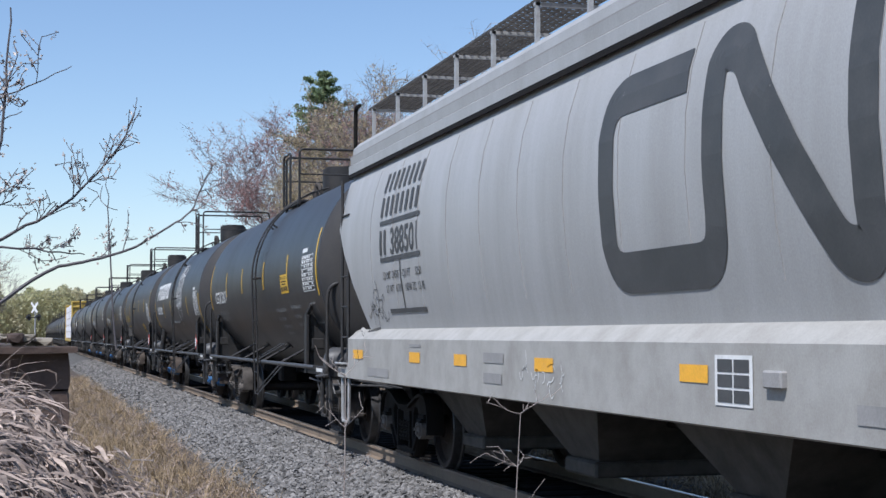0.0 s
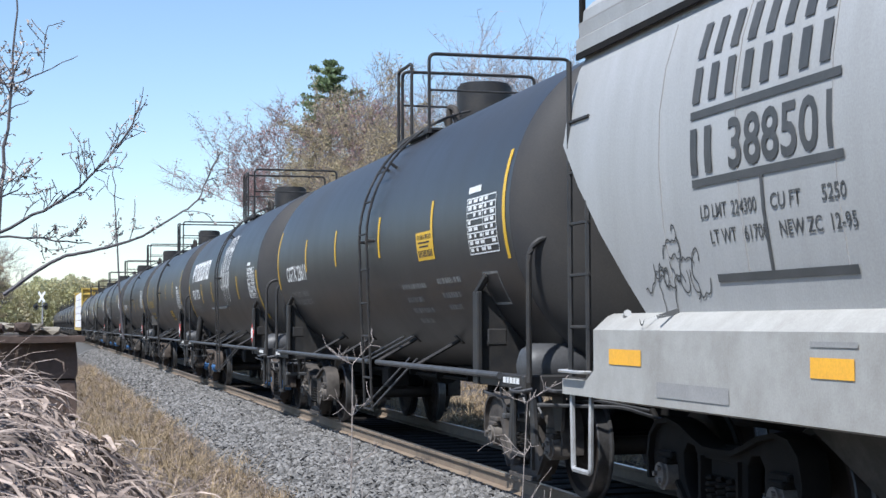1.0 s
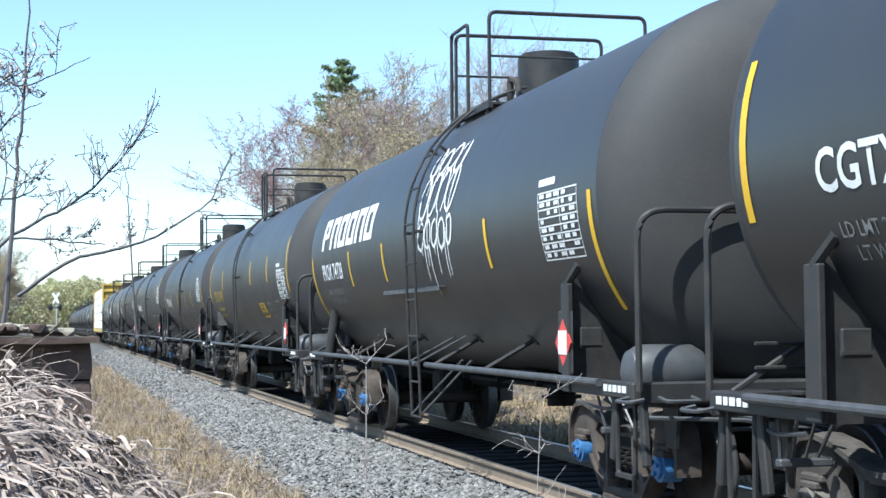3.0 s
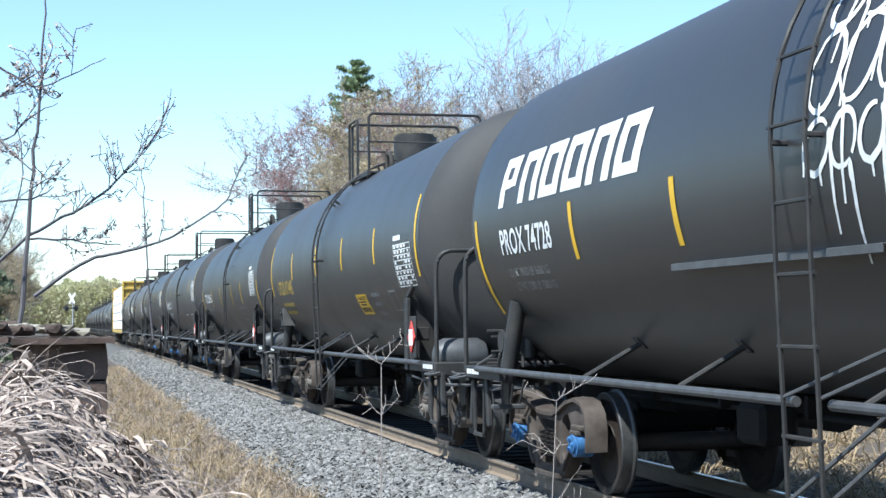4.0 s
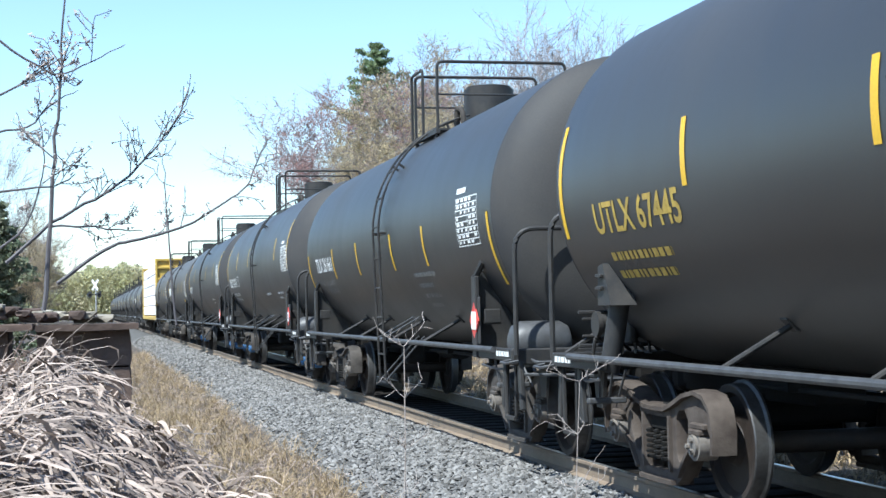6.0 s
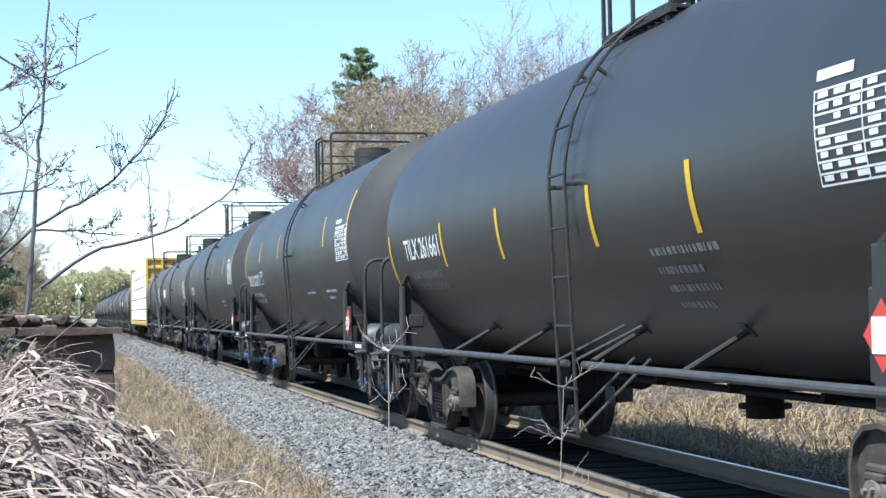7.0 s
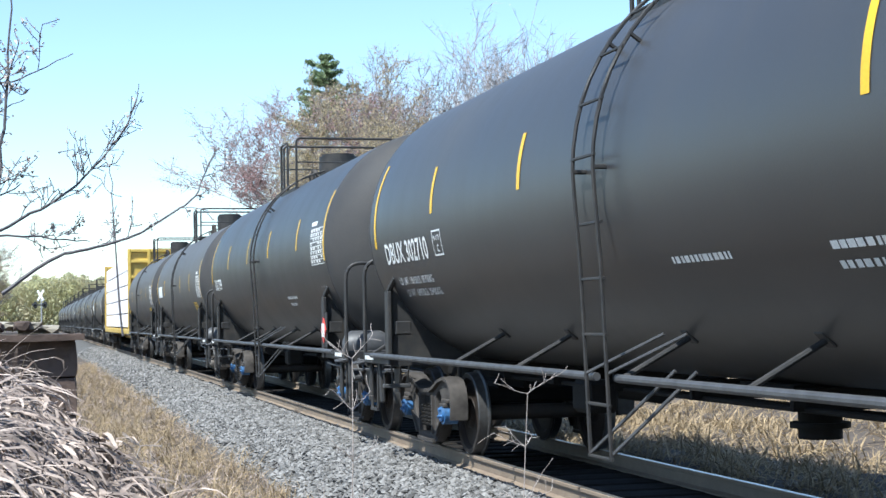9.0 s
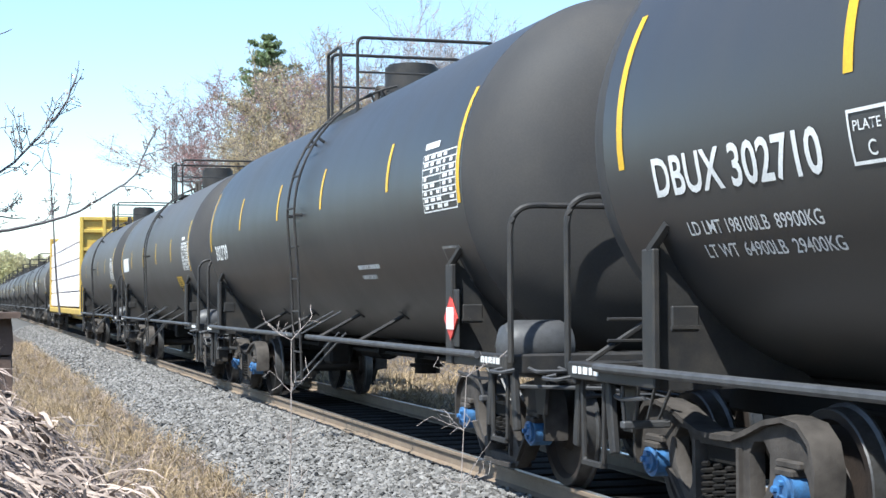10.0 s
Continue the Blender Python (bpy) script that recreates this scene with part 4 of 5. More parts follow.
# ---- the covered hopper ----
def hopper_car(length):
    car = tagged(new("hopper_car"), "weathered light grey covered hopper car with a dark ribbon mark", "hopper car", "cars of the train")
    h = length / 2
    side = [(1.345, 1.60), (1.40, 1.85), (1.458, 2.2), (1.488, 2.6), (1.478, 2.95), (1.43, 3.25), (1.335, 3.55), (1.28, 3.66)]

    def inset(z):
        return 0.35 if z > 2.95 else 0.35 + (2.95 - z) * 1.03
    bm = bmesh.new()
    loop = [(-x, z) for x, z in side] + [(x, z) for x, z in side[::-1]]
    rows = []
    for x, z in loop:
        a, b = -h + inset(z), h - inset(z)
        rows.append([bm.verts.new((x, a + (b - a) * i / 12, z)) for i in range(13)])
    for p, q in zip(rows, rows[1:]):
        for i in range(12):
            bm.faces.new((p[i], p[i + 1], q[i + 1], q[i]))
    bm.faces.new([r[0] for r in rows])
    bm.faces.new([r[-1] for r in rows][::-1])
    bmesh.ops.recalc_face_normals(bm, faces=bm.faces)
    body = part("body", bm, M["hopper"], car, "curved pale grey steel body side")
    # weld seams, thin and dark with dirt
    for k in range(15):
        y = h - 2.3 - k * 1.16
        bm = bmesh.new()
        pts = [(-x - 0.002, y, z) for x, z in side if 1.7 < z < 3.6]
        tube(bm, pts, 0.004, 4)
        part("seam", bm, M["seam"], body)
    # eave and roof
    roof = [(1.27, 3.66), (1.345, 3.68), (1.345, 3.80), (1.315, 3.82), (1.325, 3.92), (1.29, 3.935), (1.28, 4.04), (1.20, 4.12), (0.8, 4.28), (0.4, 4.36)]
    bm = bmesh.new()
    loop = [(-x, z) for x, z in roof] + [(x, z) for x, z in roof[::-1]]
    a = [bm.verts.new((x, -h + 0.3, z)) for x, z in loop]
    b = [bm.verts.new((x, h - 0.3, z)) for x, z in loop]
    for i in range(len(loop) - 1):
        bm.faces.new((a[i], b[i], b[i + 1], a[i + 1]))
    bm.faces.new(a)
    bm.faces.new(b[::-1])
    bmesh.ops.recalc_face_normals(bm, faces=bm.faces)
    part("roof", bm, M["hopper"], car, "ribbed grey roof edge")
    # dark strips in the roof notches; the lowest, near black, paints shade under the eave
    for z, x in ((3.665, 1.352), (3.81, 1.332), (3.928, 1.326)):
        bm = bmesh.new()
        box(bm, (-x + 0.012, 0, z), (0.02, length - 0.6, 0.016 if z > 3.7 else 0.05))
        part("roof_dark_strip", bm, M["seam"] if z > 3.7 else M["under"], car)
    # running board
    for s in (-1, 1):
        bm = bmesh.new()
        for k in range(8):
            box(bm, (s * 0.72 + (k - 3.5) * 0.085, 0, 4.62), (0.012, length - 0.2, 0.03))
        n = 150
        for k in range(n):
            box(bm, (s * 0.72, -h + 0.1 + (length - 0.2) * k / (n - 1), 4.622), (0.62, 0.02, 0.02))
        part("running_board", bm, M["grime_shade"], car, "open steel grating walkway on the roof")
    for k in range(14):
        y = -h + 0.3 + (length - 0.6) * k / 13
        for s in (-1, 1):
            bm = bmesh.new()
            box(bm, (s * 1.0, y, 4.40), (0.04, 0.05, 0.44))
            box(bm, (s * 0.7, y, 4.59), (0.66, 0.05, 0.03))
            part("walkway_bracket", bm, M["galv"], car)
    # side sill
    poly = [(-1.35, 1.62), (-1.40, 1.60), (-1.515, 1.50), (-1.515, 1.00), (-1.44, 0.98), (-1.33, 1.60)]
    for s in (-1, 1):
        bm = bmesh.new()
        p2 = [(s * -x, z) for x, z in poly]
        va = [bm.verts.new((x, -h + 1.1, z)) for x, z in p2]
        vb = [bm.verts.new((x, h - 1.1, z)) for x, z in p2]
        for i in range(len(p2)):
            j = (i + 1) % len(p2)
            bm.faces.new((va[i], vb[i], vb[j], va[j]))
        bm.faces.new(va)
        bm.faces.new(vb[::-1])
        bmesh.ops.recalc_face_normals(bm, faces=bm.faces)
        for e in (-1, 1):
            prism(bm, [(e * (h - 1.1), 1.22), (e * (h - 0.9), 1.12), (e * (h - 0.36), 1.12), (e * (h - 0.36), 1.0), (e * (h - 1.1), 1.0)], s * 1.47, s * 1.50)
        part("side_sill", bm, M["hopper_sill"], car, "pale side sill with orange reflectors")
    # discharge bays
    for k in range(4):
        y = -h + 4.2 + k * (length - 8.4) / 3
        bm = bmesh.new()
        top = [(-1.25, y - 1.7), (1.25, y - 1.7), (1.25, y + 1.7), (-1.25, y + 1.7)]
        low = [(-0.7, y - 0.35), (0.7, y - 0.35), (0.7, y + 0.35), (-0.7, y + 0.35)]
        a = [bm.verts.new((*p, 1.55)) for p in top]
        b = [bm.verts.new((*p, 0.45)) for p in low]
        for i in range(4):
            bm.faces.new((a[i], a[(i + 1) % 4], b[(i + 1) % 4], b[i]))
        bm.faces.new(b)
        box(bm, (0, y, 0.38), (1.5, 0.8, 0.14), 0.02)
        bmesh.ops.recalc_face_normals(bm, faces=bm.faces)
        # bay colour is kept dark for the shade below the body
        part("discharge_bay", bm, M["grime_shade"], car, "sloping discharge bay under the body")
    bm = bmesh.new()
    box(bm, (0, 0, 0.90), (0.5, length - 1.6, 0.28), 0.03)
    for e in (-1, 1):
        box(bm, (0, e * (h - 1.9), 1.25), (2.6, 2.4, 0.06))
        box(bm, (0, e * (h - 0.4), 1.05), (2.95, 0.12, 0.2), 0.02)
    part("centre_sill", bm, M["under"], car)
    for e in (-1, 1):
        # side frames in the near-black steel: shade below the body put into their colour
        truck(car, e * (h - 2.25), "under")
        bm = bmesh.new()
        for dy in (0.45, 0.85):
            rod(bm, (-1.46, e * (h - dy), 1.05), (-1.46, e * (h - dy), 3.6 if dy < 0.6 else 2.85), 0.022, 6)
        lad = part("end_ladder", bm, M["fit"], car, "black end ladder")
        for k in range(6):
            part("rung", rod(bmesh.new(), (-1.46, e * (h - 0.42), 1.12 + k * 0.40), (-1.46, e * (h - 0.88), 1.12 + k * 0.40), 0.014, 6), M["fit"], lad)
        part("grab_iron", tube(bmesh.new(), bend([(-1.46, e * (h - 0.9), 1.18), (-1.55, e * (h - 0.9), 1.18), (-1.55, e * (h - 0.4), 1.18), (-1.46, e * (h - 0.4), 1.18)], 0.05), 0.014, 6), M["galv"], car)
        part("end_brace", rod(bmesh.new(), (-1.40, e * (h - 1.5), 1.62), (-1.2, e * (h - 0.6), 1.2), 0.03, 6), M["hopper"], car)
        bm = tube(bmesh.new(), bend([(-1.45, e * (h - 0.45), 1.0), (-1.45, e * (h - 0.47), 0.42), (-1.45, e * (h - 0.85), 0.42), (-1.45, e * (h - 0.87), 1.0)], 0.04), 0.022, 6)
        part("step", bm, M["galv"], car)
        bm = tube(bmesh.new(), bend([(-1.2, e * (h - 0.3), 4.64), (-1.2, e * (h - 0.05), 4.64), (-1.2, e * (h - 0.05), 3.8), (-1.2, e * (h - 0.33), 3.8)], 0.12), 0.03, 6)
        part("roof_grab", bm, M["under"], car)
        bm = bmesh.new()
        box(bm, (0, e * (h - 0.35), 0.84), (0.2, 0.7, 0.22), 0.03)
        part("coupler", bm, M["under"], car)
        bm = bmesh.new()
        box(bm, (0, e * (h - 0.7), 2.4), (2.2, 0.05, 0.05))
        box(bm, (-0.6, e * (h - 0.7), 1.7), (0.5, 0.4, 0.6), 0.03)
        tube(bm, [(-0.6 + 0.26 * math.cos(k * 0.2618), e * (h - 0.45), 2.0 + 0.26 * math.sin(k * 0.2618)) for k in range(25)], 0.02, 6)
        part("brake_gear", bm, M["under"], car)
    return car


def on_side(bm, y, z, off=0.006):
    """Lays flat shapes on the hopper's curved side, left edge at y, foot at z."""
    side = [(1.345, 1.60), (1.40, 1.85), (1.458, 2.2), (1.488, 2.6), (1.478, 2.95), (1.43, 3.25), (1.335, 3.55), (1.28, 3.66)]
    zs, xs = [p[1] for p in side], [p[0] for p in side]
    for v in bm.verts:
        zz = z + v.co.y
        x = float(np.interp(zz, zs, xs)) if zz > 1.6 else 1.515
        v.co = Vector((-x - off, y - v.co.x, zz))
    bmesh.ops.recalc_face_normals(bm, faces=bm.faces)
    return bm


HL = 18.6
HC = 20.6 - HL / 2
hop = enter(hopper_car(HL), HC)


def ribbon(points, width):
    """A broad band with rounded turns, as a flat bmesh."""
    pts = bend([(x, y, 0) for x, y in points], 0.30, 8)
    bm = bmesh.new()
    fine = []
    for a, b in zip(pts, pts[1:]):
        n = max(1, int((b - a).length / 0.12))
        fine += [a.lerp(b, i / n) for i in range(n)]
    pts = fine + [pts[-1]]
    left = []
    for i, p in enumerate(pts):
        d = (pts[min(i + 1, len(pts) - 1)] - pts[max(i - 1, 0)]).normalized() * width / 2
        left.append([bm.verts.new((p.x - d.y * k / 3, p.y + d.x * k / 3, 0)) for k in range(-3, 4)])
    for a, b in zip(left, left[1:]):
        for k in range(6):
            bm.faces.new((a[k], a[k + 1], b[k + 1], b[k]))
    return bm


# the ribbon mark: one band, folded twice
mk = ribbon([(1.50, 1.42), (0.14, 1.42), (0.14, 0.16), (1.93, 0.16), (1.93, 1.46), (2.24, 1.46), (3.42, 0.14), (3.70, 0.14), (3.70, 1.64), (5.2, 1.64)], 0.29)
part("ribbon_mark", on_side(mk, 10.55 - HC, 1.82), M["hopper_dark"], hop, "broad dark grey ribbon mark", smooth=False)
# owner's name in plain bars over rules, then figures
for z, n in ((3.22, 8), (2.93, 8)):
    for k in range(n):
        part("name_bar", on_side(sheet(bmesh.new(), k * 0.235, 0, k * 0.235 + 0.11, 0.23, 4), 17.76 - HC, z, 0.009), M["hopper_dark"], hop, smooth=False)
for k in range(2):
    part("name_bar", on_side(sheet(bmesh.new(), k * 0.21, 0, k * 0.21 + 0.10, 0.29, 3), 17.78 - HC, 2.48, 0.009), M["hopper_dark"], hop, smooth=False)
for z, w0, w1 in ((2.83, 0, 1.9), (2.40, 0, 1.9), (1.80, 0.2, 1.9)):
    part("rule", on_side(sheet(bmesh.new(), w0, 0, w1, 0.05, 2), 17.78 - HC, z, 0.008), M["hopper_dark"], hop, smooth=False)
part("rule", on_side(sheet(bmesh.new(), 0.93, 0, 0.97, 0.6, 6), 17.78 - HC, 1.80, 0.008), M["hopper_dark"], hop, smooth=False)
part("lettering", on_side(widen(lettering("388501", 0.29), 1.28), 17.26 - HC, 2.48), M["hopper_dark"], hop, smooth=False)
part("lettering", on_side(widen(lettering("LD LMT  224300", 0.085), 0.78), 17.7 - HC, 2.20), M["hopper_dark"], hop, smooth=False)
part("lettering", on_side(widen(lettering("CU FT      5250", 0.085), 0.86), 16.75 - HC, 2.20), M["hopper_dark"], hop, smooth=False)
part("lettering", on_side(widen(lettering("LT WT   61700", 0.085), 0.78), 17.6 - HC, 2.04), M["hopper_dark"], hop, smooth=False)
part("lettering", on_side(widen(lettering("NEW ZC  12-95", 0.085), 0.86), 16.68 - HC, 2.04), M["hopper_dark"], hop, smooth=False)
rnd = random.Random(21)
bm = bmesh.new()
for k in range(11):
    p = [(0.07 * k + rnd.uniform(-0.03, 0.03), rnd.uniform(0.1, 0.32))]
    ang = rnd.uniform(0, 6)
    for i in range(12):
        ang += rnd.choice((-0.8, 0.3, 0.6, 1.0))
        p.append((p[-1][0] + 0.035 * math.cos(ang), p[-1][1] + 0.05 * math.sin(ang)))
    for a, b in zip(p, p[1:]):
        d = Vector((b[1] - a[1], a[0] - b[0], 0)).normalized() * 0.006
        bm.faces.new([bm.verts.new(Vector((*q, 0)) + e) for q, e in ((a, d), (a, -d), (b, -d), (b, d))])
part("spray_tag", on_side(bm, 18.55 - HC, 1.70), M["hopper_dark"], hop, "thin dark spray-painted scrawl", smooth=False)
for y, w in ((19.17, 0.60), (16.2, 0.46), (14.4, 0.44), (11.95, 0.46), (9.06, 0.42), (6.6, 0.46), (4.2, 0.46)):
    part("reflector", on_side(sheet(bmesh.new(), 0, 0, w, 0.11), y - HC, 1.255), M["patch_orange"], hop, "orange reflector", smooth=False)
for y, z, w, hh, mat in ((18.3, 1.06, 1.1, 0.10, "seam"), (13.4, 1.30, 0.6, 0.09, "seam"), (13.4, 1.12, 0.55, 0.09, "seam"), (16.2, 1.42, 0.5, 0.03, "seam"), (6.9, 1.10, 0.9, 0.10, "seam")):
    part("stencil_block", on_side(sheet(bmesh.new(), 0, 0, w, hh), y - HC, z), M[mat], hop, smooth=False)
p = part("label_panel", on_side(sheet(bmesh.new(), 0, 0, 0.50, 0.30), 8.54 - HC, 1.13), M["white"], hop, smooth=False)
for i in range(2):
    for j in range(3):
        bm = sheet(bmesh.new(), 0.04 + i * 0.22, 0.02 + j * 0.09, 0.24 + i * 0.22, 0.095 + j * 0.09)
        part("label_block", on_side(bm, 8.54 - HC, 1.13, 0.009), M["hopper_dark"], p, smooth=False)
rnd = random.Random(33)
bm = bmesh.new()
for k in range(12):
    p = [(0.10 * k + rnd.uniform(-0.03, 0.03), rnd.uniform(0.05, 0.22))]
    ang = rnd.uniform(0, 6)
    for i in range(6):
        ang += rnd.choice((-0.5, 0.3, 0.8))
        p.append((p[-1][0] + 0.03 * math.cos(ang), p[-1][1] + 0.035 * math.sin(ang)))
    for a, b in zip(p, p[1:]):
        d = Vector((b[1] - a[1], a[0] - b[0], 0)).normalized() * 0.005
        bm.faces.new([bm.verts.new(Vector((*q, 0)) + e) for q, e in ((a, d), (a, -d), (b, -d), (b, d))])
tagged(part("paint_scratches", on_side(bm, 12.35 - HC, 1.08), M["white"], hop, "white chalky scratches on the sill", smooth=False), kind="stuff")
bm = bmesh.new()
box(bm, (-1.53, 7.75 - HC, 1.30), (0.05, 0.22, 0.10), 0.01)
part("bracket", bm, M["seam"], hop)


# ---- ground ----
def smooth01(a, b, v):
    t = np.clip((v - a) / (b - a), 0, 1)
    return t * t * (3 - 2 * t)


def ground_z(x, y):
    """Height of the land: ditch beside the track bed, bank and mound on the near side, low rise beyond."""
    z = -0.62 + 0.42 * (1 - smooth01(1.2, 2.9, x)) * (1 - smooth01(12, 40, y))
    heap = 1.30 + 0.08 * np.minimum(y - 4.5, 0) - 0.80 * np.clip(x + 0.06, -0.03, 3) + 0.035 * np.sin(x * 7 + y * 3) * np.cos(y * 4 - x * 2)
    z = z + np.maximum(heap - z, 0) * smooth01(0.7, 2.2, y) * (1 - smooth01(4.6, 5.9, y))
    z = z + 0.38 * smooth01(6.8, 7.5, x) + 0.35 * smooth01(9.5, 13, x) + 0.06 * np.sin(x * 1.3 + y * 0.7) * smooth01(7.6, 9, x)
    z = z + 9.0 * smooth01(16, 75, x) * smooth01(20, 60, y)
    z = z + 1.0 * (1 - smooth01(-30, -3, x)) * smooth01(20, 60, y)
    return z


gx = np.concatenate([np.linspace(-900, -40, 14), np.linspace(-34, -3, 16), np.arange(-2.5, 12, 0.22), np.linspace(13, 80, 24), np.linspace(100, 900, 12)])
gy = np.concatenate([np.linspace(-60, -2, 8), np.arange(-1, 26, 0.35), np.linspace(27, 120, 36), np.linspace(135, 1500, 22)])
X, Y = np.meshgrid(gx, gy)
Z = ground_z(X, Y) + 0.02 * np.sin(X * 5 + Y * 2.3) * np.cos(Y * 3.1 - X)
nx, ny = len(gx), len(gy)
quads = [(j * nx + i, j * nx + i + 1, (j + 1) * nx + i + 1, (j + 1) * nx + i) for j in range(ny - 1) for i in range(nx - 1)]
ground = raw("ground", np.stack([X.ravel(), Y.ravel(), Z.ravel()], 1), quads, M["soil"], smooth=True)
tagged(ground, "dry brown verge and bank of earth", "ground", kind="structure")

# ballast bed with sloping shoulders
sec = [(2.95, -0.66), (3.25, -0.50), (3.7, -0.27), (4.15, -0.20), (4.64, -0.19), (5.49, -0.19), (6.35, -0.19), (7.05, -0.20), (7.5, -0.33), (8.0, -0.60)]
by = np.concatenate([np.arange(-30, 40, 0.5), np.arange(40, 700, 10.0)])
v = [(x, y, z) for y in by for x, z in sec]
k = len(sec)
q = [(j * k + i, j * k + i + 1, (j + 1) * k + i + 1, (j + 1) * k + i) for j in range(len(by) - 1) for i in range(k - 1)]
bed_ob = raw("track_bed", v, q, M["bed"], smooth=True)
# darker strip between the rails paints the shade under the train
bed_ob.data.materials.append(M["shaded_bed"])
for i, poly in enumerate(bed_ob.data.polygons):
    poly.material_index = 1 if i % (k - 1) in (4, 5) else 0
bed = tagged(bed_ob, "grey crushed-stone track bed with sloping shoulders", "track bed", kind="structure")


def stones(n, x0, x1, y0, y1, size, seed):
    g = np.random.default_rng(seed)
    base = np.array([(1, 0, 0), (-1, 0, 0), (0, 1, 0), (0, -1, 0), (0, 0, 1), (0, 0, -1)], float)
    tri = np.array([(0, 2, 4), (2, 1, 4), (1, 3, 4), (3, 0, 4), (2, 0, 5), (1, 2, 5), (3, 1, 5), (0, 3, 5)])
    x, y = g.uniform(x0, x1, n), y0 + (y1 - y0) * g.random(n) ** 1.5
    z = np.interp(x, [p[0] for p in sec], [p[1] for p in sec])
    s = size * g.uniform(0.55, 1.35, (n, 1, 1)) * g.uniform(0.6, 1.25, (n, 6, 1))
    a = g.uniform(0, 6.283, n)
    t = g.uniform(-0.6, 0.6, n)
    P = base[None] * s * np.array([1.2, 0.9, 0.7])
    ca, sa, ct, st = np.cos(a)[:, None], np.sin(a)[:, None], np.cos(t)[:, None], np.sin(t)[:, None]
    px, py, pz = P[..., 0], P[..., 1], P[..., 2]
    px, pz = px * ct - pz * st, px * st + pz * ct
    P = np.stack([px * ca - py * sa, px * sa + py * ca, pz], -1) + np.stack([x, y, z + size * 0.35], 1)[:, None, :]
    F = (tri[None] + 6 * np.arange(n)[:, None, None]).reshape(-1, 3)
    return P.reshape(-1, 3), F


v, f = stones(30000, 2.75, 4.68, 6.5, 42, 0.041, 3)
v2, f2 = stones(9000, 2.8, 4.66, 38, 110, 0.06, 4)
v, f = np.concatenate([v, v2]), np.concatenate([f, f2 + len(v)])
tagged(raw("ballast_stones", v, f, M["stone"]), "loose grey crushed ballast stones", "ballast", kind="stuff")

# rails and ties
RP = [(-0.070, -0.176), (0.070, -0.176), (0.070, -0.160), (0.012, -0.140), (0.010, -0.045), (0.036, -0.034), (0.036, -0.006), (0.028, 0.0), (-0.028, 0.0), (-0.036, -0.006), (-0.036, -0.034), (-0.010, -0.045), (-0.012, -0.140), (-0.070, -0.160)]
for x in (XC - 0.7525, XC + 0.7525):
    bm = bmesh.new()
    a = [bm.verts.new((x + px, -25, pz)) for px, pz in RP]
    b = [bm.verts.new((x + px, 700, pz)) for px, pz in RP]
    for i in range(len(RP)):
        j = (i + 1) % len(RP)
        fc = bm.faces.new((a[i], b[i], b[j], a[j]))
        fc.material_index = 1 if i == 7 else 0
    bm.faces.new(a)
    bmesh.ops.recalc_face_normals(bm, faces=bm.faces)
    tagged(part("rail", bm, [M["rail"], M["railhead"]], None, "", True), "rust-brown steel rail with a bright worn head", "rail", "rails of the track", "structure")


# ---- grass ----
def blades(name, label, n, place, length, width, lean, mat, seed, up=0.5, comb=None, curl=0.25):
    """Dry blades as bent tapering strips; place(g, n) gives x, y; lean: how flat they lie."""
    g = np.random.default_rng(seed)
    x, y = place(g, n)
    z = ground_z(x, y)
    a = g.uniform(0, 6.283, n) if comb is None else g.normal(comb, 0.9, n)
    ln = length * g.uniform(0.45, 1.35, n)
    el = np.clip(g.normal(up, lean, n), -0.25, 1.45)
    e = 0.05
    gx_, gy_ = (ground_z(x + e, y) - z) / e, (ground_z(x, y + e) - z) / e
    el = el + np.arctan(np.cos(a) * gx_ + np.sin(a) * gy_)
    droop = g.uniform(0.3, 2.4 if comb is not None else 1.5, n)
    P = []
    px, py, pz = x.copy(), y.copy(), z - 0.01 + g.uniform(0, 0.10, n) * (1 - up)
    side = np.stack([-np.sin(a), np.cos(a), 0.25 * np.ones(n)], 1)
    wild = g.uniform(0.65, 1.4, n)
    for k in range(6):
        w = width * (0.8, 1, 0.95, 0.8, 0.5, 0.1)[k] * wild
        c = np.stack([px, py, pz], 1)
        P.append(c - side * w[:, None] / 2)
        P.append(c + side * w[:, None] / 2)
        st = ln / 5
        px, py, pz = px + np.cos(a) * np.cos(el) * st, py + np.sin(a) * np.cos(el) * st, pz + np.sin(el) * st
        pz = np.maximum(pz, ground_z(px, py) + 0.005)
        el = el - droop * 0.32
        a = a + g.normal(0, curl, n)
    V = np.stack(P, 1).reshape(-1, 3)
    F = np.array([(2 * k, 2 * k + 1, 2 * k + 3, 2 * k + 2) for k in range(5)])
    F = (F[None] + 12 * np.arange(n)[:, None, None]).reshape(-1, 4)
    return tagged(raw(name, V, F, mat), label, "grass", kind="stuff")


def on_mound(g, n):
    y = g.uniform(2.3, 5.3, n)
    return -0.55 + 1.55 * g.random(n) ** 1.25, y


def on_verge(g, n):
    y = 5.0 + 75 * g.random(n) ** 1.8
    x = -0.3 + 3.2 * g.random(n) ** 0.9 + 0.5 * g.random(n) ** 4
    k = n // 30
    i = np.where(g.random(n) < 0.75, g.integers(0, k, n), np.arange(n))
    return x[i] + g.normal(0, 0.06, n), y[i] + g.normal(0, 0.08, n)


def on_far(g, n):
    k = n // 28
    y = 8 + 60 * g.random(k) ** 1.5
    x = 7.3 + 8.5 * g.random(k) ** 1.4
    i = g.integers(0, k, n)
    return np.maximum(x[i] + g.normal(0, 0.16, n), 7.25), y[i] + g.normal(0, 0.2, n)


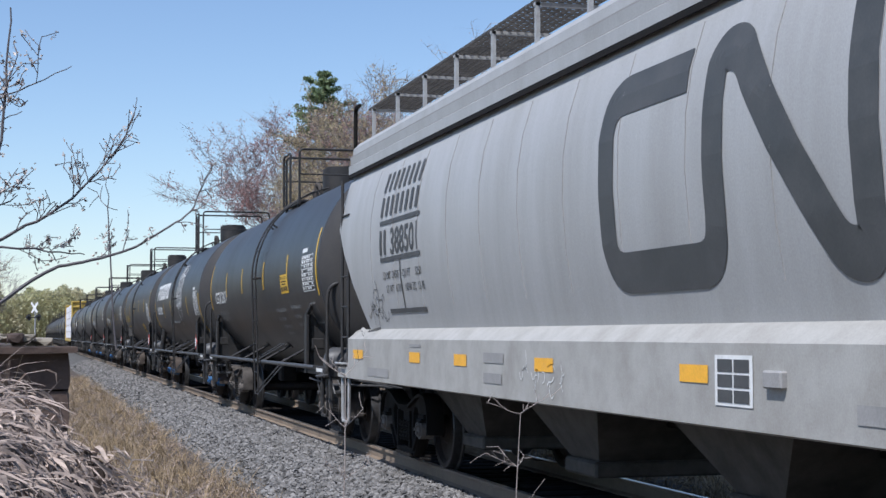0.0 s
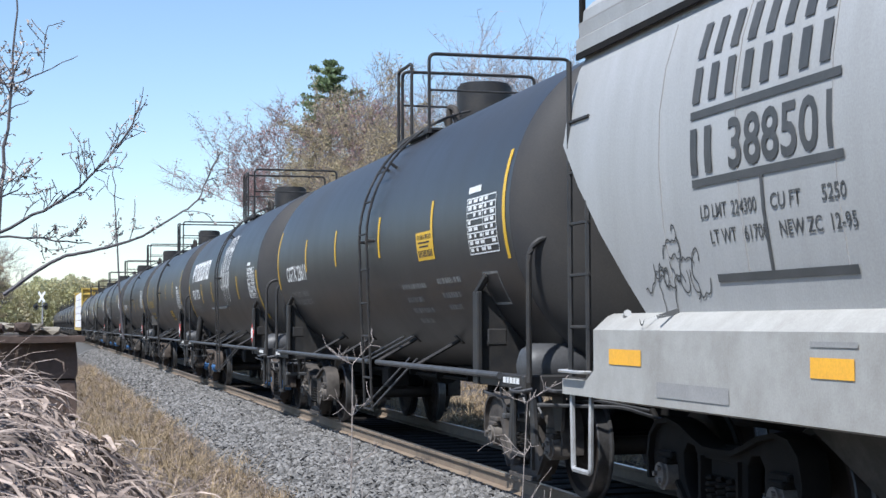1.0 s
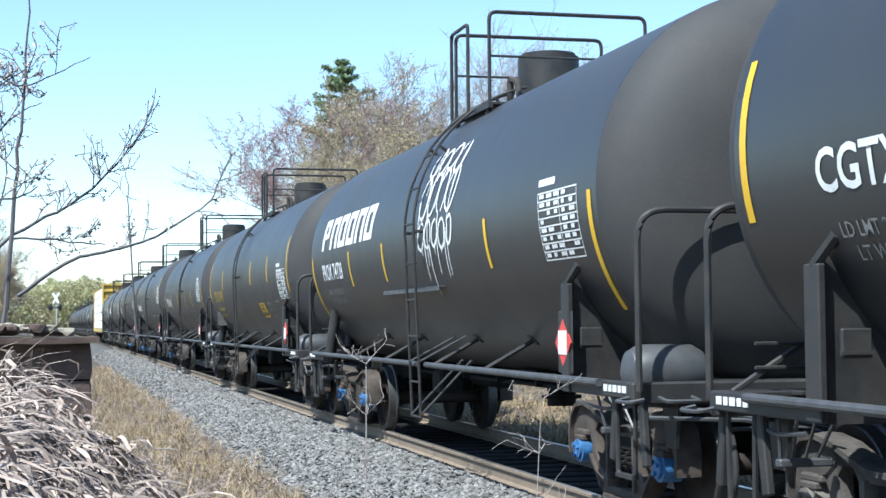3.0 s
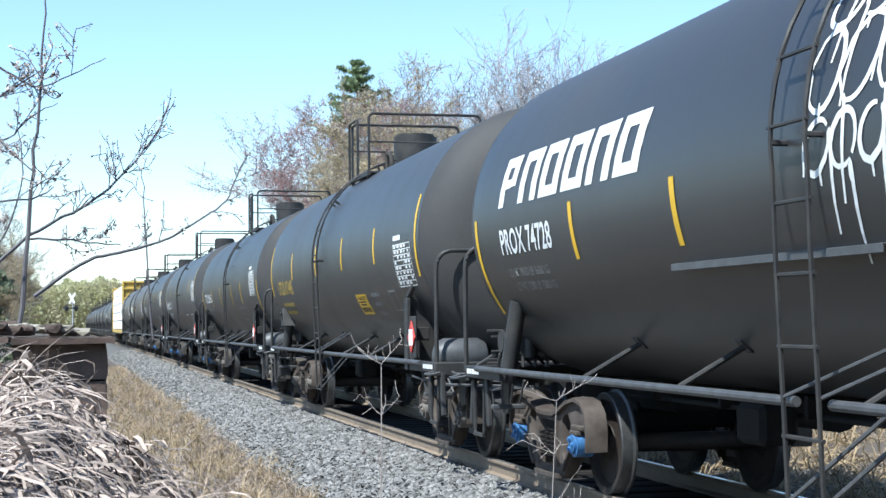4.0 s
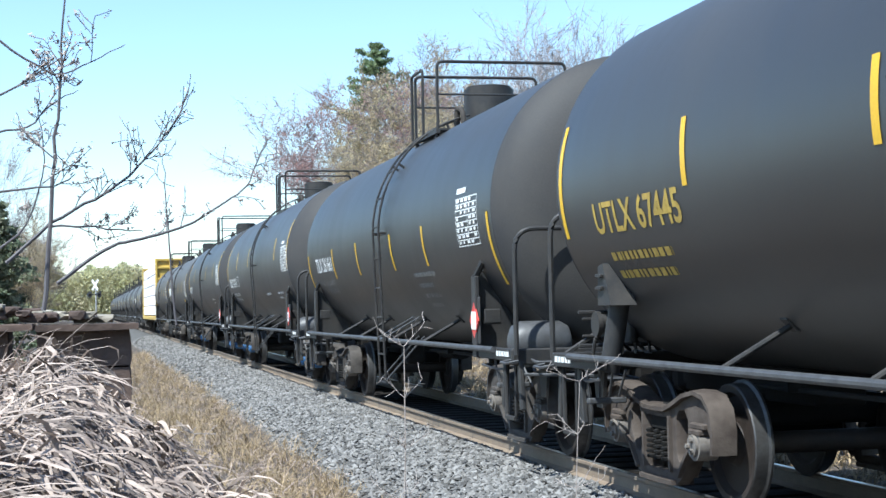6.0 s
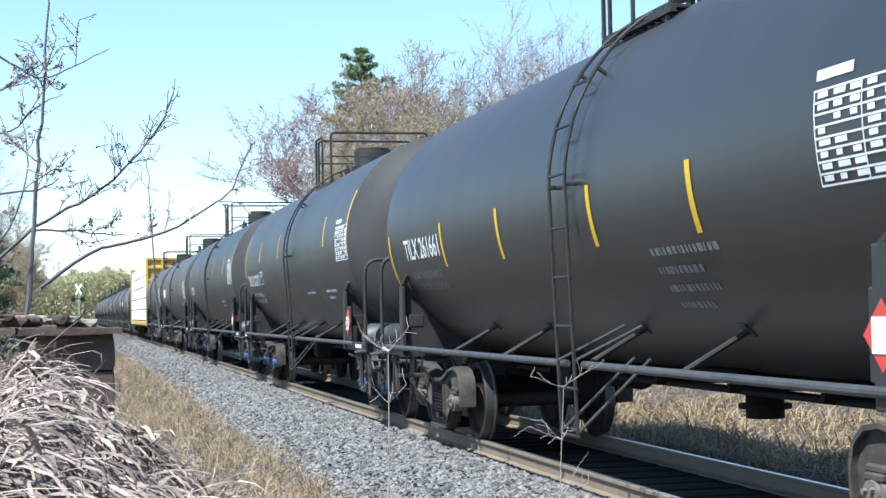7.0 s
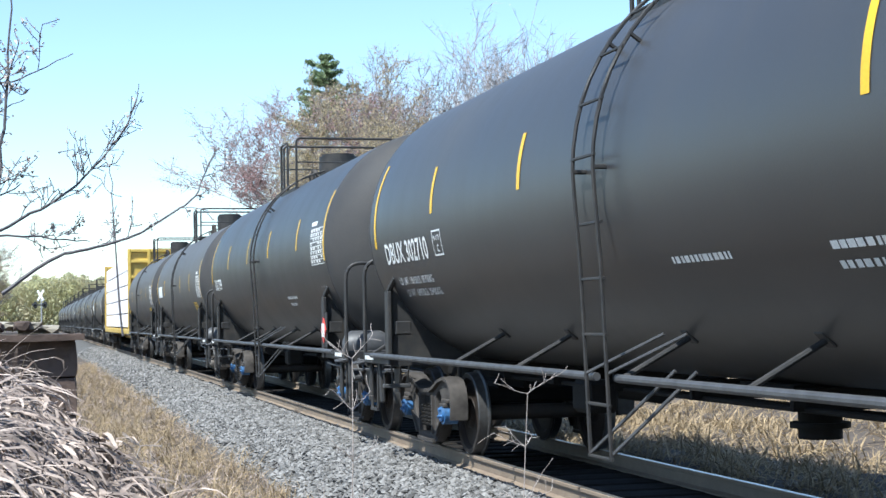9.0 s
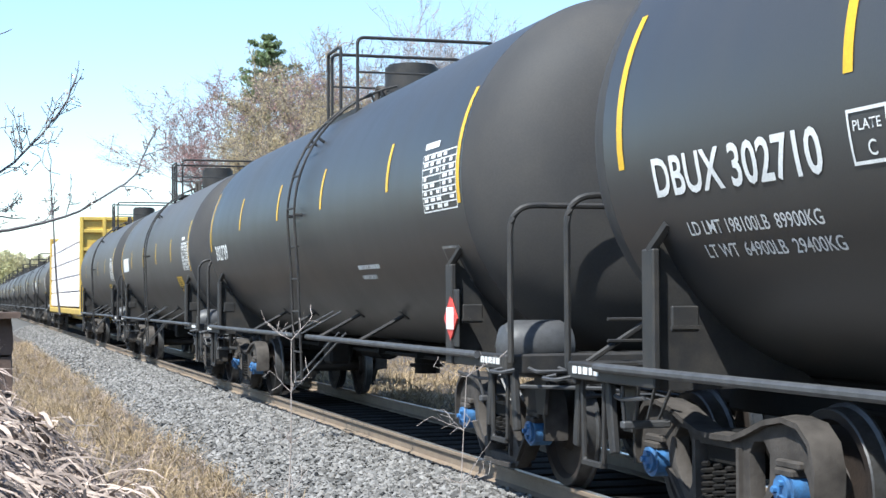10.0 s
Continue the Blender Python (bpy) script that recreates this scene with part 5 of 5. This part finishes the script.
blades("matted_grass", "matted grey-brown dead grass on the mound", 22000, on_mound, 0.20, 0.006, 0.25, M["straw"], 1, 0.12, -0.7, 0.42)
blades("coarse_grass", "broad curled dead leaves matted on the mound", 11000, on_mound, 0.23, 0.0125, 0.38, M["straw"], 5, 0.32, -0.6, 0.5)
blades("verge_grass", "golden dry grass between bank and ballast", 30000, on_verge, 0.36, 0.008, 0.5, M["gold_grass"], 2, 0.85)
blades("verge_thatch", "grey-brown flattened grass between bank and ballast", 22000, on_verge, 0.30, 0.008, 0.4, M["straw"], 6, 0.35, None, 0.5)
blades("far_grass", "dry yellow grass beyond the track", 60000, on_far, 0.34, 0.016, 0.5, M["gold_grass"], 3, 0.6)


# ---- trees ----
def bare_tree(seed, height, spread, bud, buds, bud_size, limbs=7, bark="bark"):
    """Bare spring tree: trunk, limbs, twigs in one mesh, budding sprays in another."""
    rnd = random.Random(seed)
    bm = bmesh.new()
    tips = []

    def grow(p, d, ln, r, depth):
        pts, rad = [p], [r]
        n = 4
        for i in range(n):
            d = (d + Vector((rnd.gauss(0, 0.10), rnd.gauss(0, 0.10), rnd.gauss(0.05, 0.07)))).normalized()
            p = p + d * ln / n
            pts.append(p)
            rad.append(r * (1 - 0.62 * (i + 1) / n))
            if depth < 4 and i >= 1:
                for _ in range(2 if depth < 3 else 1):
                    s = Vector((rnd.gauss(0, 1), rnd.gauss(0, 1), rnd.gauss(0.25, 0.6))).normalized()
                    grow(p, (d * 0.75 + s * spread).normalized(), ln * rnd.uniform(0.42, 0.68), rad[-1] * 0.62, depth + 1)
        if depth >= 3:
            tips.extend(pts[1:])
        tube(bm, pts, [max(q, 0.014) for q in rad], 5 if depth < 2 else 3)
    trunk = height * 0.32
    tube(bm, [(0, 0, -0.5), (0.03 * height * rnd.uniform(-1, 1) * 0.3, 0, trunk * 0.5), (0, 0, trunk)], [height * 0.017, height * 0.014, height * 0.012], 7)
    for k in range(limbs):
        a = k * 2.4 + rnd.uniform(-0.4, 0.4)
        grow(Vector((0, 0, trunk * rnd.uniform(0.75, 1.0))), Vector((math.cos(a) * 0.55, math.sin(a) * 0.55, 1.0)).normalized(), height * rnd.uniform(0.36, 0.52), height * 0.0075, 1)
    tree = new("tree")
    part("trunk", bm, M[bark], tree, "", False)
    g = np.random.default_rng(seed)
    t = np.array([tuple(p) for p in tips])
    c = t[g.integers(0, len(t), buds)] + g.normal(0, height * 0.012, (buds, 3))
    V = (c[:, None, :] + g.normal(0, bud_size, (buds, 3, 3))).reshape(-1, 3)
    raw("crown", V, np.arange(buds * 3).reshape(-1, 3), M[bud], tree, "budding twigs of early spring")
    n = 9000
    c = t[g.integers(0, len(t), n)]
    out = c * np.array([0.10, 0.10, 0]) + g.normal(0, 0.35, (n, 3)) + np.array([0, 0, 0.35])
    tip = c + out / np.linalg.norm(out, axis=1, keepdims=True) * height * g.uniform(0.025, 0.075, (n, 1))
    w = g.normal(0, 0.009, (n, 3))
    V = np.stack([c - w, c + w, tip], 1).reshape(-1, 3)
    raw("twig_spray", V, np.arange(n * 3).reshape(-1, 3), M[bark], tree, "fine bare twigs")
    return tree


def conifer(seed, height, needle, n=16, crown_from=0.425, wide=0.2, rise=0.12):
    """An evergreen with whorls of limbs, each carrying flat plumes of needles."""
    rnd = random.Random(seed)
    g = np.random.default_rng(seed)
    bm = bmesh.new()
    tube(bm, [(0, 0, -0.5), (0, 0, height * 0.5), (0.05, 0, height)], [height * 0.014, height * 0.01, 0.03], 7)
    clumps = []
    for k in range(n):
        f = k / (n - 1)
        z = height * (crown_from + (0.985 - crown_from) * f)
        ln = height * wide * (1 - f) ** 0.7 * rnd.uniform(0.75, 1.1) + 0.25
        m = 5
        a0 = rnd.uniform(0, 6)
        for j in range(m):
            a = a0 + j * 6.283 / m + rnd.uniform(-0.35, 0.35)
            l2 = ln * rnd.uniform(0.35, 1.2)
            d = Vector((math.cos(a), math.sin(a), rise * rnd.uniform(0.3, 1.5)))
            tube(bm, [(0, 0, z), d * l2 * 0.5 + Vector((0, 0, z)), d * l2 + Vector((0, 0, z + 0.16 * l2))], [0.05, 0.03, 0.012], 3)
            for i in range(6):
                clumps.append(tuple(d * l2 * (0.3 + 0.7 * i / 5) + Vector((0, 0, z + 0.12 * l2 * i / 5))) + (0.16 + 0.24 * l2 / (height * wide + 0.25),))
    tree = new("tree")
    part("trunk", bm, M["bark"], tree, "", False)
    c = np.array(clumps)
    rep = 34
    ctr = np.repeat(c[:, :3], rep, 0) + g.normal(0, 1, (len(c) * rep, 3)) * np.repeat(c[:, 3:], rep, 0) * np.array([0.6, 0.6, 0.22])
    V = (ctr[:, None, :] + g.normal(0, 0.075, (len(ctr), 3, 3)) * np.array([1, 1, 1.1])).reshape(-1, 3)
    raw("crown", V, np.arange(len(V)).reshape(-1, 3), M[needle], tree, "tufted green needle sprays")
    return tree


def plant(tree, label, x, y, turn=0.0, size=1.0, group="woods beyond the track"):
    tagged(tree, label, "tree", group)
    tree.matrix_basis = pose(x, y, float(ground_z(np.array(x), np.array(y))) - 0.1, 0, 0, turn) @ Matrix.Scale(size, 4)
    return tree


def again(tree, x, y, turn, size):
    t = copy_thing(tree, pose(0, 0, 0))
    t.matrix_basis = pose(x, y, float(ground_z(np.array(x), np.array(y))) - 0.1, 0, 0, turn) @ Matrix.Scale(size, 4)
    return t


pine = plant(conifer(8, 17.6, "needle", n=10, wide=0.19, crown_from=0.70, rise=0.20), "tall green pine standing above the bare wood", 17.3, 92.0)
red_tree = plant(bare_tree(11, 14.0, 0.95, "red_bud", 60000, 0.036), "bare maple with reddish buds", 15.9, 88.0)
tan_tree = plant(bare_tree(12, 12.0, 0.95, "tan_bud", 80000, 0.038), "tree with tan spring buds", 17.0, 78.0)
bare = plant(bare_tree(13, 16.3, 0.55, "bud", 9000, 0.035, bark="pale_bark"), "tall bare tree with pale budding twigs", 24.4, 97.0)
bare2 = plant(bare_tree(14, 15.6, 0.55, "bud", 5000, 0.035, bark="pale_bark"), "tall bare tree with pale budding twigs", 30.4, 95.0)
rnd = random.Random(31)
for k in range(16):
    y = 70 + k * 6.5
    x = 0.168 * y + rnd.uniform(2.0, 7)
    again((tan_tree, red_tree, tan_tree)[k % 3], x, y, rnd.uniform(0, 360), rnd.uniform(0.55, 0.9))
for k in range(5):
    again((bare, bare2, red_tree)[k % 3], 26 + rnd.uniform(0, 15), 90 + rnd.uniform(0, 20), rnd.uniform(0, 360), rnd.uniform(0.6, 0.8))
for k in range(7):
    again(red_tree if k % 2 else bare2, 16.0 + 0.15 * 7 * k + rnd.uniform(0, 5), 86 + k * 7, rnd.uniform(0, 360), rnd.uniform(0.5, 0.7))


def woods(name, label, n, place, size, mat, seed):
    """A far wood as a mass of leaf tufts."""
    g = np.random.default_rng(seed)
    c = place(g, n)
    V = (c[:, None, :] + g.normal(0, size, (n, 3, 3))).reshape(-1, 3)
    return tagged(raw(name, V, np.arange(n * 3).reshape(-1, 3), M[mat]), label, "woods", kind="stuff")


def far_place(g, n):
    x = g.uniform(-60, 60, n)
    top = 10.6 + 0.8 * np.sin(x * 0.21) + 0.5 * np.sin(x * 0.83 + 1) + 0.4 * np.sin(x * 1.9)
    return np.stack([x, 330 + g.uniform(0, 25, n), top * g.random(n) ** 0.8], 1)


woods("far_woods", "pale green far line of trees in new leaf", 150000, far_place, 0.24, "green_bud", 7)


def brush_place(g, n):
    y = 60 + 120 * g.random(n)
    x = 0.14 * y + 1 + 12 * g.random(n)
    return np.stack([x, y, ground_z(x, y) + 4.5 * g.random(n) ** 1.5], 1)


woods("brush", "tan budding brush under the trees", 22000, brush_place, 0.16, "tan_bud", 8)
ced = conifer(9, 9.0, "cedar", n=22, crown_from=0.05, wide=0.26)
plant(ced, "grey-green cedar at the edge of the bank", -2.15, 40.0, 0, 0.56, "cedars by the bank")
again(bare2, -5.2, 74.0, 10, 0.55)
again(bare2, -7.0, 88.0, 60, 0.55)
again(tan_tree, -4.2, 96.0, 90, 0.6)
again(bare2, -2.9, 100.0, 30, 0.40)
again(tan_tree, -3.4, 86.0, 200, 0.45)
again(bare, -5.0, 120.0, 140, 0.50)
again(ced, -4.0, 44.0, 80, 0.7)
again(ced, -4.4, 52.0, 40, 0.66)


# ---- crossing signal ----
sig = tagged(new("crossing_signal"), "railway crossing signal with white crossed boards and lamps", "crossing signal")
sig.matrix_basis = pose(0.78, 140, float(ground_z(np.array(0.78), np.array(140.0))), 0, 0, -55)
part("pole", rod(bmesh.new(), (0, 0, 0), (0, 0, 5.0), 0.07, 10), M["galv"], sig)
for a in (45, -45):
    bm = bmesh.new()
    box(bm, (0, -0.09 - 0.0004 * a, 4.58), (1.25, 0.03, 0.23), 0.005, Matrix.Rotation(radians(a), 4, "Y"))
    part("crossboard", bm, M["white"], sig)
part("lamp_bar", rod(bmesh.new(), (-0.75, -0.05, 3.75), (0.75, -0.05, 3.75), 0.05, 8), M["signal"], sig)
for x in (-0.7, 0.7):
    bm = rod(bmesh.new(), (x, -0.12, 3.75), (x, -0.16, 3.75), 0.30, 20)
    rod(bm, (x, -0.1, 3.75), (x, -0.4, 3.78), 0.14, 14)
    part("lamp", bm, M["signal"], sig)


# ---- old stone abutment and rocks on the bank ----
def rock_mesh(seed, s, rough=0.18):
    rnd = random.Random(seed)
    bm = bmesh.new()
    bmesh.ops.create_icosphere(bm, subdivisions=2, radius=1.0)
    o = Vector((seed * 3.1, seed * 1.7, 0))
    for v in bm.verts:
        n = noise.noise(v.co * 1.3 + o) + 0.5 * noise.noise(v.co * 3.1 + o)
        p = v.co * (1 + rough * 2 * n)
        v.co = Vector((max(-0.78, min(0.78, p.x)) * s[0], max(-0.8, min(0.8, p.y)) * s[1], max(-0.7, min(0.7, p.z)) * s[2]))
    return bm


def block_mesh(seed, sx, sy, sz, rough=0.012):
    """A squared block with a broken, weathered face."""
    bm = bmesh.new()
    bmesh.ops.create_cube(bm, size=1.0)
    bmesh.ops.subdivide_edges(bm, edges=list(bm.edges), cuts=4, use_grid_fill=True)
    o = Vector((seed * 2.3, seed * 0.7, seed * 1.1))
    for v in bm.verts:
        p = Vector((v.co.x * sx, v.co.y * sy, v.co.z * sz))
        n = noise.noise(p * 7 + o), noise.noise(p * 9 - o), noise.noise(p * 8 + o * 0.5)
        edge = 1 - 0.02 * (abs(v.co.x) > 0.45) * (abs(v.co.z) > 0.45)
        v.co = Vector((p.x * edge + n[0] * rough, p.y + n[1] * rough * 1.6, p.z + n[2] * rough))
    return bm


ab = tagged(new("stone_abutment"), "old dark brown stone abutment grown over with dead grass", "stone wall")
rnd = random.Random(2)
for row in range(-3, 4):
    for k in range(4):
        wide = 0.40
        s = part("stone", block_mesh(40 + row * 5 + k, wide - 0.008, 0.44, 0.156), M["rockface"], ab, smooth=False)
        s.location = (-0.015 - k * wide - (0.11 * (row % 2) if k else 0.0) + rnd.uniform(-0.006, 0.006), 7.0 + rnd.uniform(-0.015, 0.015), 0.92 + row * 0.158)
for k in range(4):
    s = part("cap_slab", block_mesh(60 + k, 0.43, 0.50, 0.026, 0.006), M["rockface"], ab, "thin dark capping slab", smooth=False)
    s.location = (0.0 - k * 0.44, 6.96, 1.487 + 0.006 * (k % 2))
for k in range(16):
    s = part("cap_stone", rock_mesh(70 + k, (rnd.uniform(0.04, 0.08), 0.11, rnd.uniform(0.018, 0.036)), 0.35), M["pale_rock"], ab, "pale flat stone lying on top", smooth=False)
    s.location = (0.05 - k * 0.05 + rnd.uniform(-0.04, 0.04), 6.98 + rnd.uniform(-0.12, 0.12), 1.515 + 0.006 * k + rnd.uniform(-0.006, 0.012))
for k in range(14):
    s = part("rubble", rock_mesh(90 + k, (rnd.uniform(0.04, 0.09), 0.08, rnd.uniform(0.02, 0.045)), 0.3), M["rockface"], ab, "brown broken stone heaped on top", smooth=False)
    s.location = (-0.08 - k * 0.05 + rnd.uniform(-0.05, 0.05), 6.86 + rnd.uniform(-0.06, 0.06), 1.52 + 0.004 * k + rnd.uniform(0, 0.03))
r = tagged(part("rock", rock_mesh(3, (0.15, 0.13, 0.06), 0.28), M["pale_rock"], None, "", False), "pale flat rock in the dead grass", "rock", "rocks on the bank")
r.location = (0.53, 4.7, 0.86)
r = tagged(part("rock", rock_mesh(6, (0.13, 0.10, 0.05)), M["pale_rock"], None, "", False), "pale flat rock on the ballast edge", "rock", "rocks on the bank")
r.location = (2.3, 8.4, -0.5)


# ---- bush and stalks ----
def spray(bm, bud_list, p, d, ln, r, depth, rnd, droop=0.0):
    pts, rad = [p], [r]
    for i in range(5):
        d = (d + Vector((rnd.gauss(0, 0.10), rnd.gauss(0, 0.10), rnd.gauss(0.02, 0.09) - droop))).normalized()
        p = p + d * ln / 5
        pts.append(p)
        rad.append(r * (1 - 0.14 * (i + 1)))
        if depth > 0 and rnd.random() < 0.75:
            s = Vector((rnd.gauss(0, 0.8), rnd.gauss(0, 0.5), rnd.gauss(0.3, 0.7))).normalized()
            spray(bm, bud_list, p, (d * 0.7 + s * 0.8).normalized(), ln * rnd.uniform(0.3, 0.55), rad[-1] * 0.6, depth - 1, rnd)
    if depth <= 1:
        bud_list.extend(pts[2:])
    tube(bm, pts, [max(q, 0.0014) for q in rad], 5)


def limb(bm, bud_list, pts, r, depth, rnd, twigs=9, reach=0.32):
    """A main branch through a few points, with twigs along its outer part."""
    pts = [Vector(p) for p in pts]
    fine = []
    for i in range(len(pts) - 1):
        a, b = pts[i], pts[i + 1]
        for k in range(4):
            q = pts[max(i - 1, 0)], pts[min(i + 2, len(pts) - 1)]
            w = k / 4
            c1, c2 = a + (b - q[0]) / 6, b - (q[1] - a) / 6
            fine.append(a * (1 - w) ** 3 + c1 * 3 * w * (1 - w) ** 2 + c2 * 3 * w * w * (1 - w) + b * w ** 3 + Vector((rnd.gauss(0, 0.002), 0, rnd.gauss(0, 0.002))))
    fine.append(pts[-1])
    n = len(fine)
    tube(bm, fine, [r * (1 - 0.75 * i / n) for i in range(n)], 6)
    for k in range(twigs):
        i = rnd.randrange(n // 4, n - 3)
        d = (fine[min(i + 1, n - 1)] - fine[i - 1]).normalized()
        s = Vector((rnd.gauss(0, 0.7), rnd.gauss(0, 0.4), rnd.gauss(0.5, 0.6))).normalized()
        spray(bm, bud_list, fine[i], (d * 0.8 + s * 0.7).normalized(), reach * rnd.uniform(0.4, 1.2), r * 0.32, depth, rnd)


def bud_mesh(bud_list, n, size, seed):
    g = np.random.default_rng(seed)
    t = np.array([tuple(p) for p in bud_list])
    c = t[g.integers(0, len(t), n)] + g.normal(0, 0.006, (n, 3))
    V = (c[:, None, :] + g.normal(0, size, (n, 4, 3))).reshape(-1, 3)
    F = (np.array([(0, 1, 2), (0, 2, 3), (0, 3, 1), (1, 3, 2)])[None] + 4 * np.arange(n)[:, None, None]).reshape(-1, 3)
    return V, F


BRANCHES = {
    "stem": [(-0.13, 5.00, 1.56), (-0.11, 5.00, 1.84), (-0.09, 5.00, 2.10), (-0.07, 5.00, 2.33), (-0.06, 5.00, 2.58)],
    "long": [(-0.25, 5.10, 1.71), (-0.11, 5.13, 1.84), (0.03, 5.16, 1.92), (0.14, 5.19, 2.00), (0.24, 5.22, 2.11), (0.30, 5.25, 2.19), (0.35, 5.28, 2.32)],
    "low": [(-0.09, 4.85, 1.64), (0.05, 4.88, 1.74), (0.14, 4.91, 1.77), (0.25, 4.94, 1.80), (0.33, 4.97, 1.83), (0.44, 5.00, 1.90), (0.51, 5.03, 1.95), (0.55, 5.06, 2.04), (0.59, 5.09, 2.11)],
    "thin": [(0.31, 5.60, 1.50), (0.29, 5.60, 1.75), (0.28, 5.60, 1.95), (0.27, 5.60, 2.11)],
    "high": [(-0.29, 5.05, 2.43), (-0.15, 5.05, 2.34), (-0.08, 5.05, 2.31), (0.02, 5.05, 2.35), (0.13, 5.05, 2.41)],
    "upper": [(-0.29, 4.90, 2.20), (-0.17, 4.90, 2.27), (-0.07, 4.90, 2.34)],
    "mid": [(-0.30, 5.12, 2.13), (-0.18, 5.12, 2.15), (-0.11, 5.12, 2.22), (-0.02, 5.12, 2.27)],
    "flat": [(-0.29, 4.90, 1.92), (-0.10, 4.90, 1.94), (-0.03, 4.90, 1.98)],
    "left": [(-0.29, 5.20, 1.75), (-0.19, 5.20, 1.84), (-0.13, 5.20, 2.05), (-0.15, 5.20, 2.21)],
    "side": [(-0.11, 5.10, 1.83), (0.07, 5.10, 1.82), (0.18, 5.10, 1.81)],
}
bush = tagged(new("bush"), "leafless bush with grey-brown branches and opening buds", "bush")
rnd = random.Random(17)
for name, pts in BRANCHES.items():
    bm = bmesh.new()
    bl = []
    r = {"stem": 0.0085, "long": 0.0065, "low": 0.0065, "thin": 0.004}.get(name, 0.0042)
    limb(bm, bl, pts, r, 1, rnd, {"stem": 4, "long": 18, "low": 8, "thin": 1}.get(name, 4), {"long": 0.13, "low": 0.10, "stem": 0.12}.get(name, 0.14))
    b = part("branch", bm, M["twig"], bush)
    if bl and name != "thin":
        V, F = bud_mesh(bl, min(140, 3 * len(bl)), 0.0042, 3 + len(bl))
        tagged(raw("bud_spray", V, F, M["bud"], b, "pale opening buds"), kind="stuff")



def stalk(label, x, y, height, r, seed, lean=0.0):
    rnd = random.Random(seed)
    z = float(ground_z(np.array(x), np.array(y)))
    st = tagged(new("stalk"), label, "sapling", "thin stalks by the track")
    st.location = (x, y, z)
    bm = bmesh.new()
    bl = []
    pts = [Vector((lean * k / 6 + rnd.gauss(0, 0.006), rnd.gauss(0, 0.006), height * k / 6 - 0.03)) for k in range(7)]
    tube(bm, pts, [r * (1 - 0.1 * k) for k in range(7)], 6)
    part("stem", bm, M["pale_twig"], st)
    for k in range(3, 7):
        for s in (-1, 1, rnd.choice((-1, 1))):
            bm = bmesh.new()
            d = Vector((s * rnd.uniform(0.5, 1.0), rnd.gauss(0, 0.4), rnd.uniform(0.15, 0.9))).normalized()
            spray(bm, bl, pts[k].copy(), d, height * rnd.uniform(0.05, 0.13), r * 0.40, 1, rnd)
            part("twig", bm, M["pale_twig"], st)
    return st


stalk("thin pale bare sapling at the foot of the bank", 1.58, 8.0, 1.62, 0.006, 5, 0.05)
stalk("thin pale bare sapling at the foot of the bank", 2.52, 8.0, 1.72, 0.005, 6, 0.07)
stalk("slender bare sapling leaning in the dry grass", 0.22, 5.6, 0.75, 0.006, 7, 0.22)
stalk("slender bare sapling leaning in the dry grass", 0.14, 5.2, 0.62, 0.005, 8, 0.20)



# ---- ties, the nearest pieces of the track ----
tie = bmesh.new()
box(tie, (0, 0, 0), (2.6, 0.23, 0.18), 0.012)
first = part("tie", tie, M["tie"], bed, "weathered dark timber tie")
first.location = (XC, 5.0, -0.262)
for k in range(1, 130):
    t = new("tie", first.data)
    t.parent = bed
    t.location = (XC + 0.02 * math.sin(k * 2.3), 5.0 + 0.55 * k, -0.262)
    t["label"] = "weathered dark timber tie"


# ---- motion ----
def motions():
    rows = [(0.0, 0.0), (0.5, 4.38), (1.0, 8.75), (1.5, 13.07), (2.0, 17.40), (2.5, 21.76), (4.0, 34.96), (4.5, 39.40), (5.0, 43.81), (5.5, 48.20), (6.0, 52.59), (7.5, 65.83), (8.0, 70.27), (8.5, 74.71), (9.0, 79.16), (9.5, 83.62), (10.0, 88.07)]
    for thing, c in TRAIN:
        walk(thing, [(t, pose(XC, c - s, 0)) for t, s in rows])
    ts, ss = [r[0] for r in rows], [r[1] for r in rows]
    spin = []
    for k in range(151):
        t = k / 15
        spin.append((t, math.degrees(float(np.interp(t, ts, ss)) / 0.457)))
    for ob, dy in WHEELSETS[:NEAR_WHEELS]:
        walk(ob, [(t, pose(0, dy, 0.457, a, 0, 0)) for t, a in spin])


motions()
